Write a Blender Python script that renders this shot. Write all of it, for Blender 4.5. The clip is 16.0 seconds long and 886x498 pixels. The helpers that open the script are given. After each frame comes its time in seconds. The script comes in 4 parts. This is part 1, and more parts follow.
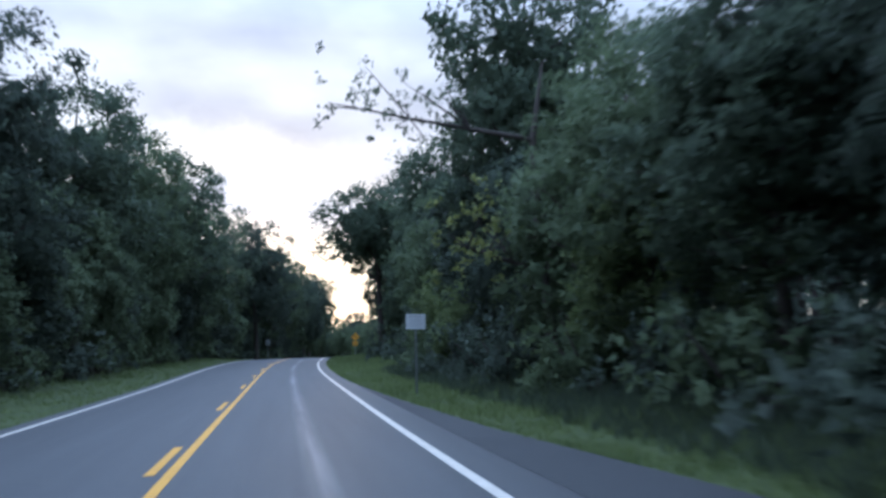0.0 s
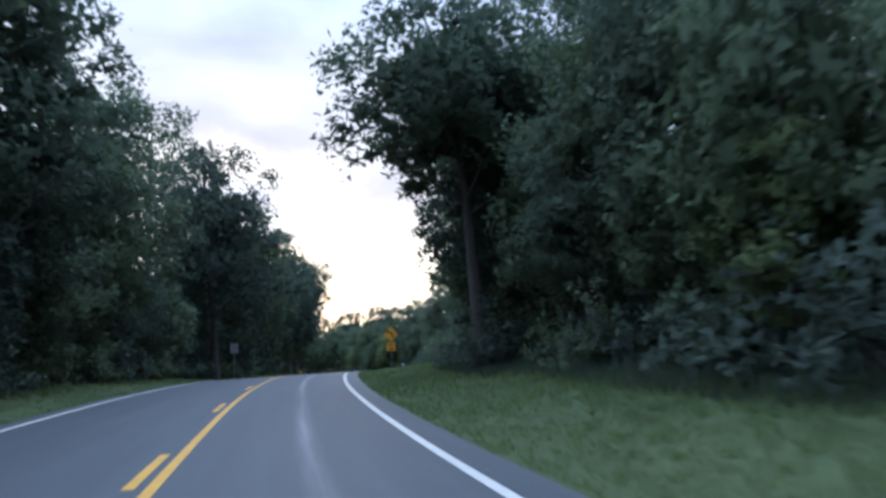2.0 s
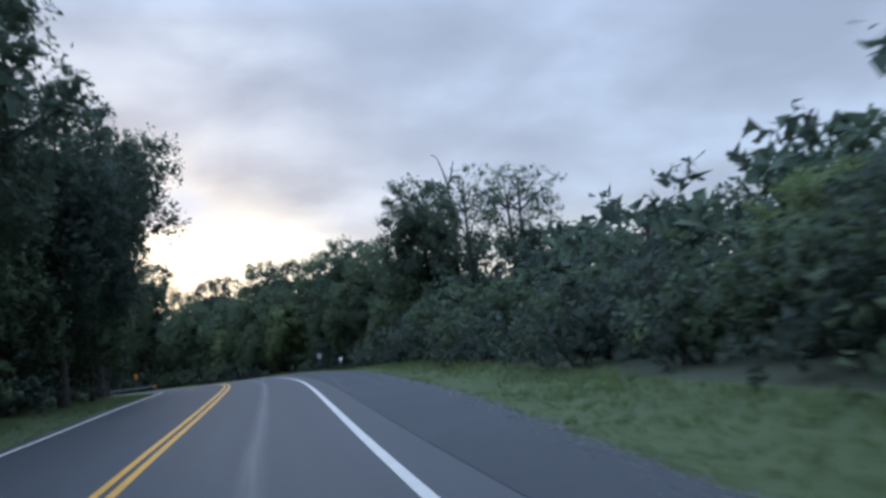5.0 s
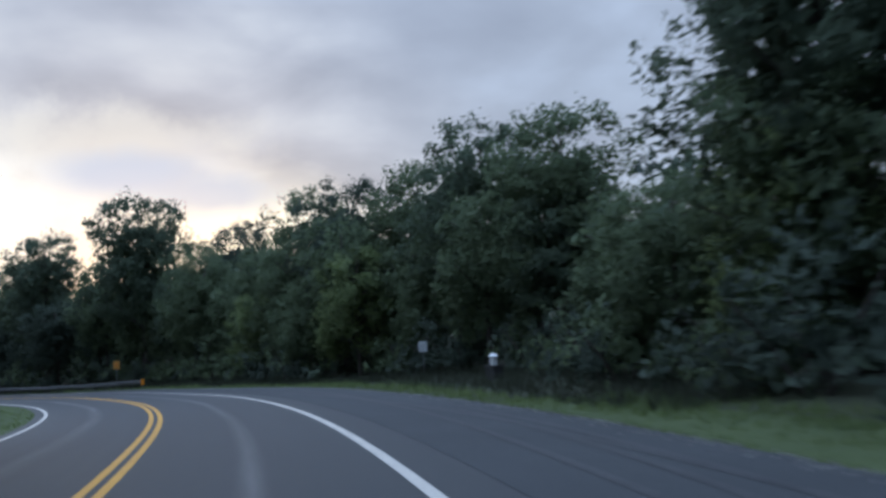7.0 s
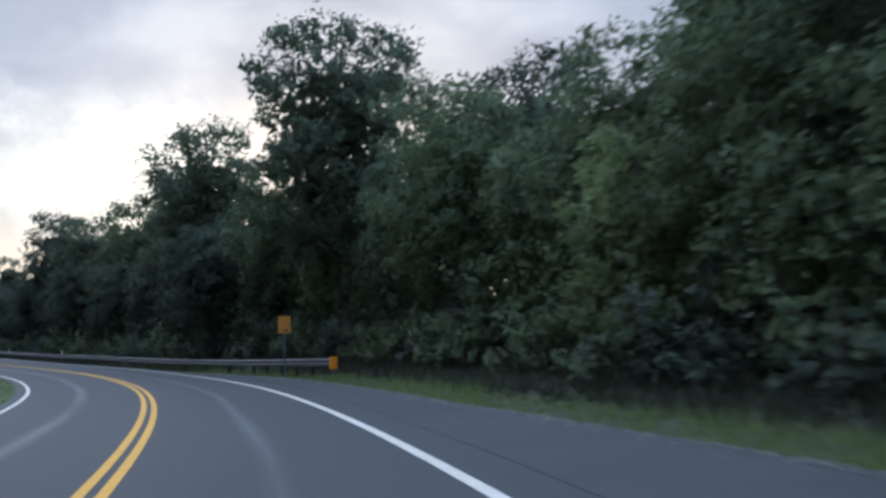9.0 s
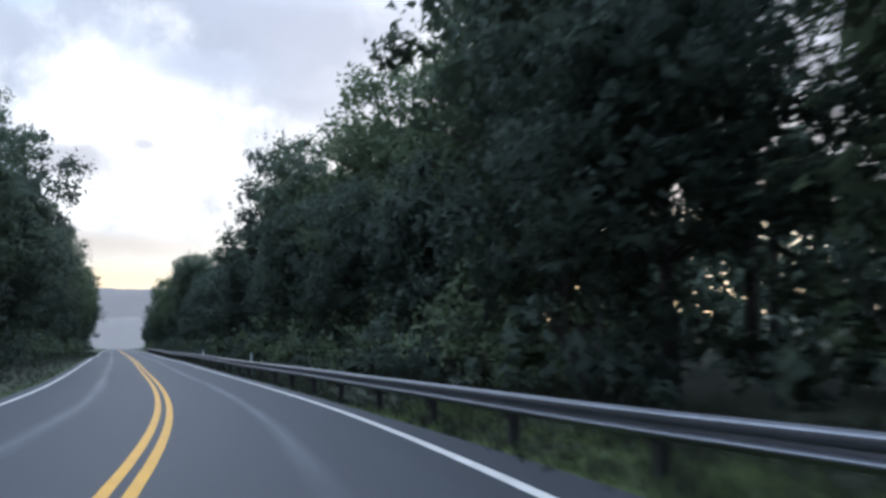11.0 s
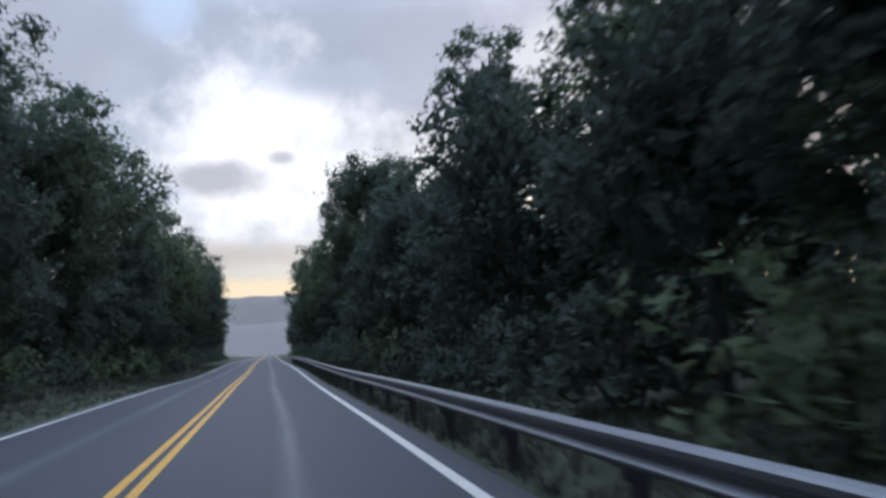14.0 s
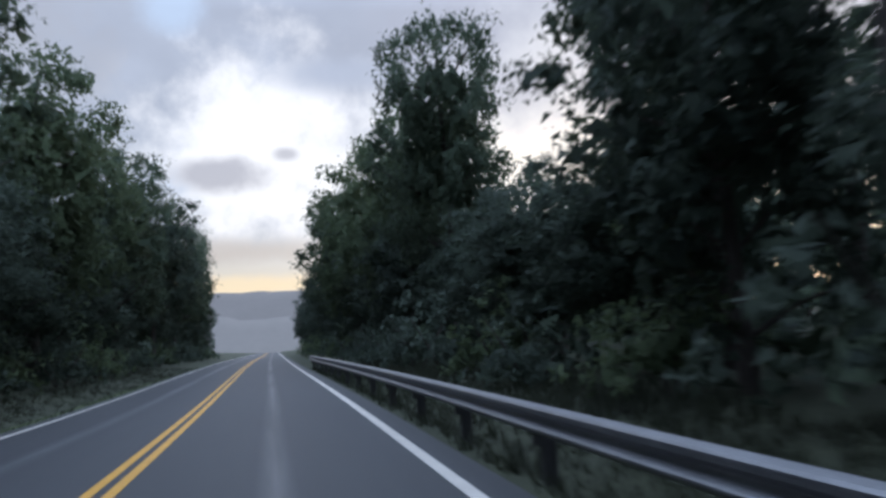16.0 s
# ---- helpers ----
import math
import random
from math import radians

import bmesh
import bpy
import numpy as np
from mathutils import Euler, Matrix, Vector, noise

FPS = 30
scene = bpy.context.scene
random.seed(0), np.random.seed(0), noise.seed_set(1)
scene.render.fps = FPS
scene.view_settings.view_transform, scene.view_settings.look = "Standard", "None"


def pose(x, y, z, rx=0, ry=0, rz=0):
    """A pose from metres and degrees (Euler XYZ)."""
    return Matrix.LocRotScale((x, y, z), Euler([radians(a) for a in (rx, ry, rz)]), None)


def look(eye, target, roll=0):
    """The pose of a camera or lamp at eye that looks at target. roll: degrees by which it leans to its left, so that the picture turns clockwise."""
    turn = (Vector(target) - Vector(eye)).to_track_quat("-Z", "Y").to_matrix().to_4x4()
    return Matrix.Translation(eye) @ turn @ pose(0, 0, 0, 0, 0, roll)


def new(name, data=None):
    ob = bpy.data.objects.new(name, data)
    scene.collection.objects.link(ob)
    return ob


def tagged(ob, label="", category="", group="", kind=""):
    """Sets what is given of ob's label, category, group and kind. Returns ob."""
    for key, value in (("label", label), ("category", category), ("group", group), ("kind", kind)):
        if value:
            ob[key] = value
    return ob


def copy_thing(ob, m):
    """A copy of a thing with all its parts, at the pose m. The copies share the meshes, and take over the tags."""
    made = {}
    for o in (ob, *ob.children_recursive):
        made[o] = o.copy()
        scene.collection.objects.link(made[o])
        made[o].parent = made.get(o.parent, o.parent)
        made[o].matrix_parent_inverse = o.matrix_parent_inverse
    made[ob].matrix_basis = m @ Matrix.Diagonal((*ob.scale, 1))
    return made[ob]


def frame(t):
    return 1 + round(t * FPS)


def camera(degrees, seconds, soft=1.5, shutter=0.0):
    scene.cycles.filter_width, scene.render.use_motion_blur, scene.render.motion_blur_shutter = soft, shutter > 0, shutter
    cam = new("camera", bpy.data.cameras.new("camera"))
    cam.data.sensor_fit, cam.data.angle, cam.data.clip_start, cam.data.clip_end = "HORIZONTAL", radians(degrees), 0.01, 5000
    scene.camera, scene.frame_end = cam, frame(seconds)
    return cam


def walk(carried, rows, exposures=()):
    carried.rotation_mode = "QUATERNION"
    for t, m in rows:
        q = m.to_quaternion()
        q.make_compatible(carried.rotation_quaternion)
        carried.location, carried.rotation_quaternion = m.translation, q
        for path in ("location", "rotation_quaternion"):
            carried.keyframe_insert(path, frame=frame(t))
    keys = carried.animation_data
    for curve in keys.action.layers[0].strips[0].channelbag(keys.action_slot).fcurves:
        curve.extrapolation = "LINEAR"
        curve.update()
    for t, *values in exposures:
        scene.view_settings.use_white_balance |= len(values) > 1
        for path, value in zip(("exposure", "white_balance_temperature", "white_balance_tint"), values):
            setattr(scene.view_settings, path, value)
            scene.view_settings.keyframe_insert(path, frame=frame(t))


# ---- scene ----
cam = camera(55.0, 16.0, soft=3.0, shutter=0.3)

# seconds, place, turn
ROWS = [
    (0.0, 0.05, -0.00, -0.00, 96.87, 1.22, -0.06),
    (0.5, -2.26, 11.73, 0.06, 97.02, 1.03, -0.35),
    (1.0, -4.49, 23.64, 0.08, 97.09, 1.53, -0.71),
    (1.5, -6.66, 35.41, 0.16, 97.24, 1.96, -1.04),
    (2.0, -8.66, 47.04, 0.29, 97.28, 2.44, -1.49),
    (2.5, -10.51, 58.57, 0.49, 97.32, 2.54, -2.62),
    (3.0, -12.17, 70.02, 0.74, 97.09, 2.75, -3.80),
    (3.5, -13.65, 81.87, 0.95, 97.04, 2.96, -5.48),
    (3.7, -14.10, 86.64, 1.01, 96.88, 3.06, -6.29),
    (4.0, -14.65, 93.80, 1.05, 96.50, 3.32, -7.52),
    (4.5, -15.25, 105.71, 1.01, 95.71, 4.28, -9.39),
    (5.0, -15.53, 117.61, 0.90, 95.31, 5.79, -10.59),
    (5.5, -15.65, 129.46, 0.81, 95.30, 6.94, -10.94),
    (5.8, -15.70, 136.53, 0.76, 95.19, 6.82, -10.88),
    (6.0, -15.74, 141.23, 0.73, 95.02, 6.37, -10.78),
    (6.5, -15.95, 152.84, 0.62, 94.84, 5.28, -10.05),
    (7.0, -16.53, 164.42, 0.49, 94.91, 3.62, -7.31),
    (7.5, -17.68, 175.96, 0.21, 94.35, 2.61, -4.17),
    (8.0, -19.46, 187.41, -0.14, 94.24, 1.67, -0.84),
    (8.5, -22.03, 199.00, -0.69, 94.19, 1.61, 2.76),
    (9.0, -25.38, 210.57, -1.20, 94.18, 1.66, 6.50),
    (9.2, -26.92, 215.13, -1.39, 94.19, 1.90, 8.22),
    (9.5, -29.48, 221.86, -1.69, 94.19, 1.99, 10.81),
    (10.0, -34.40, 232.74, -2.20, 94.31, 1.36, 15.08),
    (10.5, -40.07, 243.21, -2.66, 94.91, 0.37, 19.08),
    (11.0, -46.40, 253.22, -3.01, 95.81, -0.29, 22.82),
    (11.3, -50.49, 259.01, -3.14, 96.18, -0.33, 25.07),
    (11.5, -53.33, 262.76, -3.20, 96.32, -0.21, 26.60),
    (12.0, -60.70, 271.66, -3.35, 96.18, 0.94, 29.85),
    (12.5, -68.39, 280.31, -3.52, 95.91, 1.98, 31.83),
    (13.0, -76.34, 288.89, -3.63, 95.50, 3.34, 32.24),
    (13.5, -84.39, 297.53, -3.69, 95.64, 3.43, 32.22),
    (14.0, -92.54, 306.26, -3.78, 95.52, 3.03, 32.30),
    (14.5, -100.73, 314.98, -3.91, 95.50, 3.78, 32.46),
    (15.0, -109.07, 323.71, -4.10, 95.24, 3.66, 32.73),
    (15.5, -117.31, 332.25, -4.25, 95.25, 3.22, 32.70),
    (16.0, -125.44, 340.81, -4.44, 95.35, 2.68, 32.50),
]
walk(cam, [(r[0], pose(*r[1:])) for r in ROWS],
     exposures=((0.0, 0.42, 5450, 9), (1.0, 0.5, 5450, 9), (2.5, 0.46, 5550, 9), (3.5, 0.16, 5600, 9), (6.0, -0.26, 5600, 8),
                (6.5, -0.54, 5650, 8), (7.0, -0.22, 5700, 8), (7.5, -0.1, 5800, 8), (9.0, 0.12, 6000, 9),
                (12.5, 0.5, 6050, 11), (14.0, 0.02, 6050, 12), (16.0, 0.01, 6050, 12)))



# ---------------------------------------------------------------- light
SUN_AZ, SUN_EL = 12.0, 3.0          # degrees left of +y, above the horizon
world = bpy.data.worlds.new("dusk_sky")
scene.world = world
world.use_nodes = True


def node(tree, kind, **values):
    n = tree.nodes.new(kind)
    for key, value in values.items():
        n.inputs[key.replace("_", " ")].default_value = value
    return n


def ramp(tree, stops):
    n = tree.nodes.new("ShaderNodeValToRGB")
    e = n.color_ramp.elements
    while len(e) < len(stops):
        e.new(0.5)
    for k, (at, col) in enumerate(stops):
        e[k].position, e[k].color = at, (*col, 1) if len(col) == 3 else col
    return n


def build_world():
    nt = world.node_tree
    nt.nodes.clear()
    link = nt.links.new
    sky = nt.nodes.new("ShaderNodeTexSky")
    sky.sky_type, sky.sun_disc = "NISHITA", False
    sky.sun_elevation, sky.sun_rotation = radians(SUN_EL), radians(-SUN_AZ)
    coord = nt.nodes.new("ShaderNodeTexCoord")
    split = nt.nodes.new("ShaderNodeSeparateXYZ")
    link(coord.outputs["Generated"], split.inputs[0])
    # flat cloud deck: direction over height
    up = nt.nodes.new("ShaderNodeMath")
    up.operation = "MAXIMUM"
    link(split.outputs["Z"], up.inputs[0])
    up.inputs[1].default_value = 0.0
    lift = nt.nodes.new("ShaderNodeMath")
    lift.operation = "ADD"
    link(up.outputs[0], lift.inputs[0])
    lift.inputs[1].default_value = 0.26
    deck = nt.nodes.new("ShaderNodeVectorMath")
    deck.operation = "DIVIDE"
    link(coord.outputs["Generated"], deck.inputs[0])
    both = nt.nodes.new("ShaderNodeCombineXYZ")
    for k in range(3):
        link(lift.outputs[0], both.inputs[k])
    link(both.outputs[0], deck.inputs[1])
    flat = nt.nodes.new("ShaderNodeVectorMath")
    flat.operation = "MULTIPLY"
    link(deck.outputs[0], flat.inputs[0])
    flat.inputs[1].default_value = (1, 1, 0.0)
    n1 = node(nt, "ShaderNodeTexNoise", Scale=2.4, Detail=5.0, Roughness=0.46, Distortion=0.15)
    link(flat.outputs[0], n1.inputs["Vector"])

    def lobe(azimuth, height):
        """How near a direction lies to one of the sky, as a cosine."""
        d = nt.nodes.new("ShaderNodeVectorMath")
        d.operation = "DOT_PRODUCT"
        link(coord.outputs["Generated"], d.inputs[0])
        a, e = radians(90 + azimuth), radians(height)
        d.inputs[1].default_value = (math.cos(a) * math.cos(e), math.sin(a) * math.cos(e), math.sin(e))
        return d.outputs["Value"]

    def mixed(fac, one, two):
        m = nt.nodes.new("ShaderNodeMix")
        m.data_type = "RGBA"
        link(fac, m.inputs[0])
        link(one, m.inputs[6])
        link(two, m.inputs[7])
        return m.outputs[2]

    def ruffled(value, amount):
        """Adds the clouds' noise to a value."""
        m = nt.nodes.new("ShaderNodeMath")
        m.operation = "MULTIPLY_ADD"
        link(n1.outputs["Fac"], m.inputs[0])
        m.inputs[1].default_value = amount
        link(value, m.inputs[2])
        o = nt.nodes.new("ShaderNodeMath")
        o.operation = "SUBTRACT"
        link(m.outputs[0], o.inputs[0])
        o.inputs[1].default_value = amount * 0.5
        return o.outputs[0]

    sunward = lobe(14, 4)
    # cloud base: lavender grey, paler towards the set sun
    grey = ramp(nt, [(0.34, (0.47, 0.51, 0.62)), (0.5, (0.57, 0.62, 0.74)), (0.66, (0.70, 0.77, 0.92))])
    link(n1.outputs["Fac"], grey.inputs[0])
    pale = ramp(nt, [(0.36, (0.52, 0.54, 0.62)), (0.5, (0.72, 0.73, 0.80)), (0.64, (0.92, 0.92, 0.95))])
    link(n1.outputs["Fac"], pale.inputs[0])
    near_sun = ramp(nt, [(0.90, (0, 0, 0)), (0.985, (1, 1, 1))])
    link(ruffled(sunward, 0.12), near_sun.inputs[0])
    base = mixed(near_sun.outputs[0], grey.outputs[0], pale.outputs[0])
    puff = node(nt, "ShaderNodeTexNoise", Scale=17.0, Detail=6.0, Roughness=0.6)
    link(coord.outputs["Generated"], puff.inputs["Vector"])

    def along(vector):
        d = nt.nodes.new("ShaderNodeVectorMath")
        d.operation = "DOT_PRODUCT"
        link(coord.outputs["Generated"], d.inputs[0])
        d.inputs[1].default_value = vector
        return d.outputs["Value"]

    def sums(kind, one, two):
        m = nt.nodes.new("ShaderNodeMath")
        m.operation = kind
        for k, v in enumerate((one, two)):
            if isinstance(v, float):
                m.inputs[k].default_value = v
            else:
                link(v, m.inputs[k])
        return m.outputs[0]

    def cloud(under, azimuth, height, wide, tall, colour, ragged=0.9, most=1.0):
        """One cloud or break in the clouds: an oval of the sky with a ragged soft rim, over the sky so far."""
        a, e = radians(90 + azimuth), radians(height)
        u = along((math.sin(a) / math.radians(wide), -math.cos(a) / math.radians(wide), 0.0))
        t = math.radians(tall)
        v = along((-math.cos(a) * math.sin(e) / t, -math.sin(a) * math.sin(e) / t, math.cos(e) / t))
        d = sums("POWER", sums("ADD", sums("MULTIPLY", u, u), sums("MULTIPLY", v, v)), 0.5)
        d = sums("ADD", d, sums("MULTIPLY", sums("SUBTRACT", puff.outputs["Fac"], 0.5), 2.0 * ragged))
        r = ramp(nt, [(0.2, (most,) * 3), (1.0, (0, 0, 0))])
        r.color_ramp.interpolation = "EASE"
        link(d, r.inputs[0])
        c = nt.nodes.new("ShaderNodeRGB")
        c.outputs[0].default_value = (*colour, 1)
        return mixed(r.outputs[0], under, c.outputs[0])

    # warm band just above the horizon
    band = ramp(nt, [(0.0, (0.9, 0.9, 0.9)), (0.06, (0.75, 0.75, 0.75)), (0.13, (0, 0, 0))])
    link(up.outputs[0], band.inputs[0])
    warm = ramp(nt, [(0.0, (0.30, 0.34, 0.44)), (0.55, (0.55, 0.55, 0.58)), (0.82, (0.98, 0.90, 0.74)), (1.0, (1.15, 1.08, 0.92))])
    link(sunward, warm.inputs[0])
    base = mixed(band.outputs[0], base, warm.outputs[0])
    # the bright break in the clouds, with the blue behind it and the grey scraps before it
    base = cloud(base, 24, 8.2, 17, 8.6, (1.38, 1.34, 1.24), 0.4)
    base = cloud(base, 8, 5.5, 12, 4.8, (1.28, 1.22, 1.08), 0.4)
    base = cloud(base, 13, 12.9, 12, 2.6, (0.98, 0.94, 0.88), 0.6, 0.8)
    base = cloud(base, 44, 12.5, 11, 8.5, (1.30, 1.29, 1.30), 0.7)
    base = cloud(base, 47, 10.6, 4.6, 1.5, (0.50, 0.50, 0.58), 0.6, 0.85)
    base = cloud(base, 42.5, 12.0, 1.3, 0.8, (0.55, 0.55, 0.62), 0.6, 0.8)
    base = cloud(base, 39, 17.2, 5.5, 1.8, (0.56, 0.62, 0.76), 0.7, 0.9)
    base = cloud(base, 32, 20, 6, 4, (0.54, 0.57, 0.68), 0.8, 0.9)
    base = cloud(base, 59, 18, 8, 5, (0.56, 0.58, 0.66), 0.8, 0.9)
    base = cloud(base, 50, 21, 3.0, 2.2, (0.70, 0.86, 1.10), 0.6, 0.8)
    base = cloud(base, 46, 5.6, 9, 1.2, (0.66, 0.61, 0.60), 0.7, 0.8)
    base = cloud(base, 45, 3.4, 9, 1.0, (1.10, 0.92, 0.66), 0.5, 0.9)
    # glow low over the set sun
    glow = ramp(nt, [(0.985, (0, 0, 0)), (0.9985, (1, 1, 1))])
    link(ruffled(lobe(4, 2.0), 0.012), glow.inputs[0])
    gold = nt.nodes.new("ShaderNodeRGB")
    gold.outputs[0].default_value = (1.7, 1.55, 1.25, 1)
    base = mixed(glow.outputs[0], base, gold.outputs[0])
    # a strip of blue between the clouds over the glow
    base = cloud(base, 12.5, 10.6, 7.0, 2.2, (0.60, 0.74, 0.95), 0.35, 0.95)
    base = cloud(base, 7.5, 9.2, 6.0, 1.9, (0.62, 0.74, 0.92), 0.35, 0.9)
    # an overcast sky is brightest overhead, and dusk has darkened the side away from the sun
    over = ramp(nt, [(0.36, (1.0, 1.0, 1.0)), (0.75, (4.0, 4.5, 5.1))])
    link(up.outputs[0], over.inputs[0])
    dusk = ramp(nt, [(0.22, (0.22, 0.24, 0.29)), (0.5, (0.62, 0.64, 0.68)), (0.78, (1, 1, 1))])
    link(sums("ADD", sums("MULTIPLY", lobe(20, 30), 0.5), 0.5), dusk.inputs[0])
    lit = nt.nodes.new("ShaderNodeMix")
    lit.data_type, lit.blend_type = "RGBA", "MULTIPLY"
    lit.inputs[0].default_value = 1.0
    link(base, lit.inputs[6])
    link(over.outputs[0], lit.inputs[7])
    shade = nt.nodes.new("ShaderNodeMix")
    shade.data_type, shade.blend_type = "RGBA", "MULTIPLY"
    shade.inputs[0].default_value = 1.0
    link(lit.outputs[2], shade.inputs[6])
    link(dusk.outputs[0], shade.inputs[7])
    bg1 = node(nt, "ShaderNodeBackground", Strength=0.03)
    link(sky.outputs[0], bg1.inputs["Color"])
    bg2 = node(nt, "ShaderNodeBackground", Strength=0.78)
    link(shade.outputs[2], bg2.inputs["Color"])
    add = nt.nodes.new("ShaderNodeAddShader")
    link(bg1.outputs[0], add.inputs[0])
    link(bg2.outputs[0], add.inputs[1])
    out = nt.nodes.new("ShaderNodeOutputWorld")
    link(add.outputs[0], out.inputs[0])


build_world()
sun = new("sun", bpy.data.lights.new("sun", "SUN"))
sun.data.energy, sun.data.angle, sun.data.color = 0.5, radians(12), (1.0, 0.78, 0.55)
sun.matrix_world = look((0, 0, 0), (math.sin(radians(SUN_AZ)), -math.cos(radians(SUN_AZ)), -math.tan(radians(SUN_EL))))

# ---------------------------------------------------------------- materials


def material(name, stops, scale, rough=0.8, bump=0.3, fine=12.0, metal=0.0, coords="Object", island=False, translucent=0.0,
             random_amount=0.0, spec=0.3):
    """A grained material: colour stops over two noises, fine relief, roughness variation."""
    m = bpy.data.materials.new(name)
    m.use_nodes = True
    nt = m.node_tree
    link = nt.links.new
    bsdf = nt.nodes["Principled BSDF"]
    coord = nt.nodes.new("ShaderNodeTexCoord")
    n1 = node(nt, "ShaderNodeTexNoise", Scale=scale, Detail=6.0, Roughness=0.6)
    n2 = node(nt, "ShaderNodeTexNoise", Scale=scale * fine, Detail=4.0, Roughness=0.65)
    for n in (n1, n2):
        link(coord.outputs[coords], n.inputs["Vector"])
    mix = nt.nodes.new("ShaderNodeMath")
    mix.operation = "MULTIPLY_ADD"
    link(n2.outputs["Fac"], mix.inputs[0])
    mix.inputs[1].default_value = 0.5
    half = nt.nodes.new("ShaderNodeMath")
    half.operation = "MULTIPLY"
    link(n1.outputs["Fac"], half.inputs[0])
    half.inputs[1].default_value = 0.5
    link(half.outputs[0], mix.inputs[2])
    value = mix.outputs[0]
    if random_amount:
        info = nt.nodes.new("ShaderNodeNewGeometry" if island else "ShaderNodeObjectInfo")
        rnd = nt.nodes.new("ShaderNodeMath")
        rnd.operation = "MULTIPLY_ADD"
        link(info.outputs["Random Per Island" if island else "Random"], rnd.inputs[0])
        rnd.inputs[1].default_value = random_amount
        link(value, rnd.inputs[2])
        off = nt.nodes.new("ShaderNodeMath")
        off.operation = "SUBTRACT"
        link(rnd.outputs[0], off.inputs[0])
        off.inputs[1].default_value = random_amount / 2
        value = off.outputs[0]
    r = ramp(nt, stops)
    link(value, r.inputs[0])
    link(r.outputs[0], bsdf.inputs["Base Color"])
    bsdf.inputs["Roughness"].default_value = rough
    bsdf.inputs["Metallic"].default_value = metal
    bsdf.inputs["Specular IOR Level"].default_value = spec
    if bump:
        b = node(nt, "ShaderNodeBump", Strength=bump, Distance=0.02)
        link(n2.outputs["Fac"], b.inputs["Height"])
        link(b.outputs[0], bsdf.inputs["Normal"])
    if translucent:
        tr = nt.nodes.new("ShaderNodeBsdfTranslucent")
        link(r.outputs[0], tr.inputs["Color"])
        ms = nt.nodes.new("ShaderNodeMixShader")
        ms.inputs[0].default_value = translucent
        link(bsdf.outputs[0], ms.inputs[1])
        link(tr.outputs[0], ms.inputs[2])
        link(ms.outputs[0], nt.nodes["Material Output"].inputs["Surface"])
    return m


def leaf_material(name, dark, light, through_light=0.3):
    return material(name, [(0.25, dark), (0.75, light)], 0.35, rough=0.75, bump=0.0, fine=6.0, island=True,
                    translucent=through_light, random_amount=0.3, spec=0.14)


LEAF_OAK = leaf_material("oak_leaf", (0.059, 0.080, 0.052), (0.122, 0.156, 0.095), 0.4)
LEAF_MAPLE = leaf_material("maple_leaf", (0.066, 0.091, 0.049), (0.141, 0.176, 0.091), 0.4)
# dark-leaved kinds, with some of the woods' shade in the leaf colour too
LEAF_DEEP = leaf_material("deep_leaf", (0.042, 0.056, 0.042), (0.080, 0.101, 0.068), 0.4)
LEAF_SHRUB = leaf_material("shrub_leaf", (0.056, 0.078, 0.041), (0.118, 0.148, 0.072), 0.4)
GRASS = leaf_material("grass_blade", (0.078, 0.112, 0.038), (0.160, 0.194, 0.072), 0.5)
LEAF_BRIGHT = leaf_material("fresh_leaf", (0.098, 0.132, 0.052), (0.200, 0.240, 0.098), 0.45)
LEAF_PALE = leaf_material("pale_leaf", (0.12, 0.14, 0.04), (0.24, 0.25, 0.08))
# dark weeds, taken darker still: shade under rail and trees is in the colour
WEED = leaf_material("shaded_weed", (0.019, 0.022, 0.014), (0.042, 0.048, 0.028), 0.5)
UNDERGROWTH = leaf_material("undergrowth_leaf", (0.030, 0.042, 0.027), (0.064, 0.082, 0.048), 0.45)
BARK = material("bark", [(0.25, (0.034, 0.028, 0.023)), (0.75, (0.095, 0.078, 0.064))], 2.0, rough=0.9, bump=0.8, random_amount=0.25)
SOIL = material("forest_floor", [(0.2, (0.024, 0.026, 0.017)), (0.5, (0.040, 0.046, 0.024)), (0.8, (0.066, 0.068, 0.036))], 0.25, rough=0.95, bump=0.7, fine=14)
TURF = material("mown_turf", [(0.2, (0.034, 0.050, 0.017)), (0.55, (0.060, 0.080, 0.026)), (0.85, (0.104, 0.118, 0.044))], 0.5, rough=0.95, bump=0.8, fine=18)
GRAVEL = material("gravel_asphalt", [(0.25, (0.024, 0.026, 0.027)), (0.75, (0.054, 0.056, 0.056))], 0.4, rough=0.8, bump=0.6, fine=40)
STONE = material("pale_gravel", [(0.3, (0.12, 0.115, 0.10)), (0.7, (0.30, 0.29, 0.26))], 6.0, rough=0.9, bump=0.2, island=True, random_amount=0.5)
RUBBER = material("tyre_track", [(0.3, (0.022, 0.022, 0.023)), (0.7, (0.050, 0.050, 0.050))], 1.2, rough=0.7, bump=0.3, fine=30)
WHITE_PAINT = material("white_road_paint", [(0.2, (0.36, 0.325, 0.27)), (0.7, (0.64, 0.585, 0.495))], 2.0, rough=0.55, bump=0.3, fine=25)
YELLOW_PAINT = material("yellow_road_paint", [(0.2, (0.40, 0.195, 0.020)), (0.7, (0.68, 0.345, 0.032))], 2.0, rough=0.55, bump=0.3, fine=25)
GALV = material("galvanised_steel", [(0.2, (0.11, 0.112, 0.116)), (0.8, (0.23, 0.233, 0.236))], 1.5, rough=0.42, bump=0.15, metal=0.88)
POST_STEEL = material("sign_post_steel", [(0.2, (0.16, 0.17, 0.16)), (0.8, (0.30, 0.31, 0.30))], 4.0, rough=0.6, bump=0.2, metal=0.6)
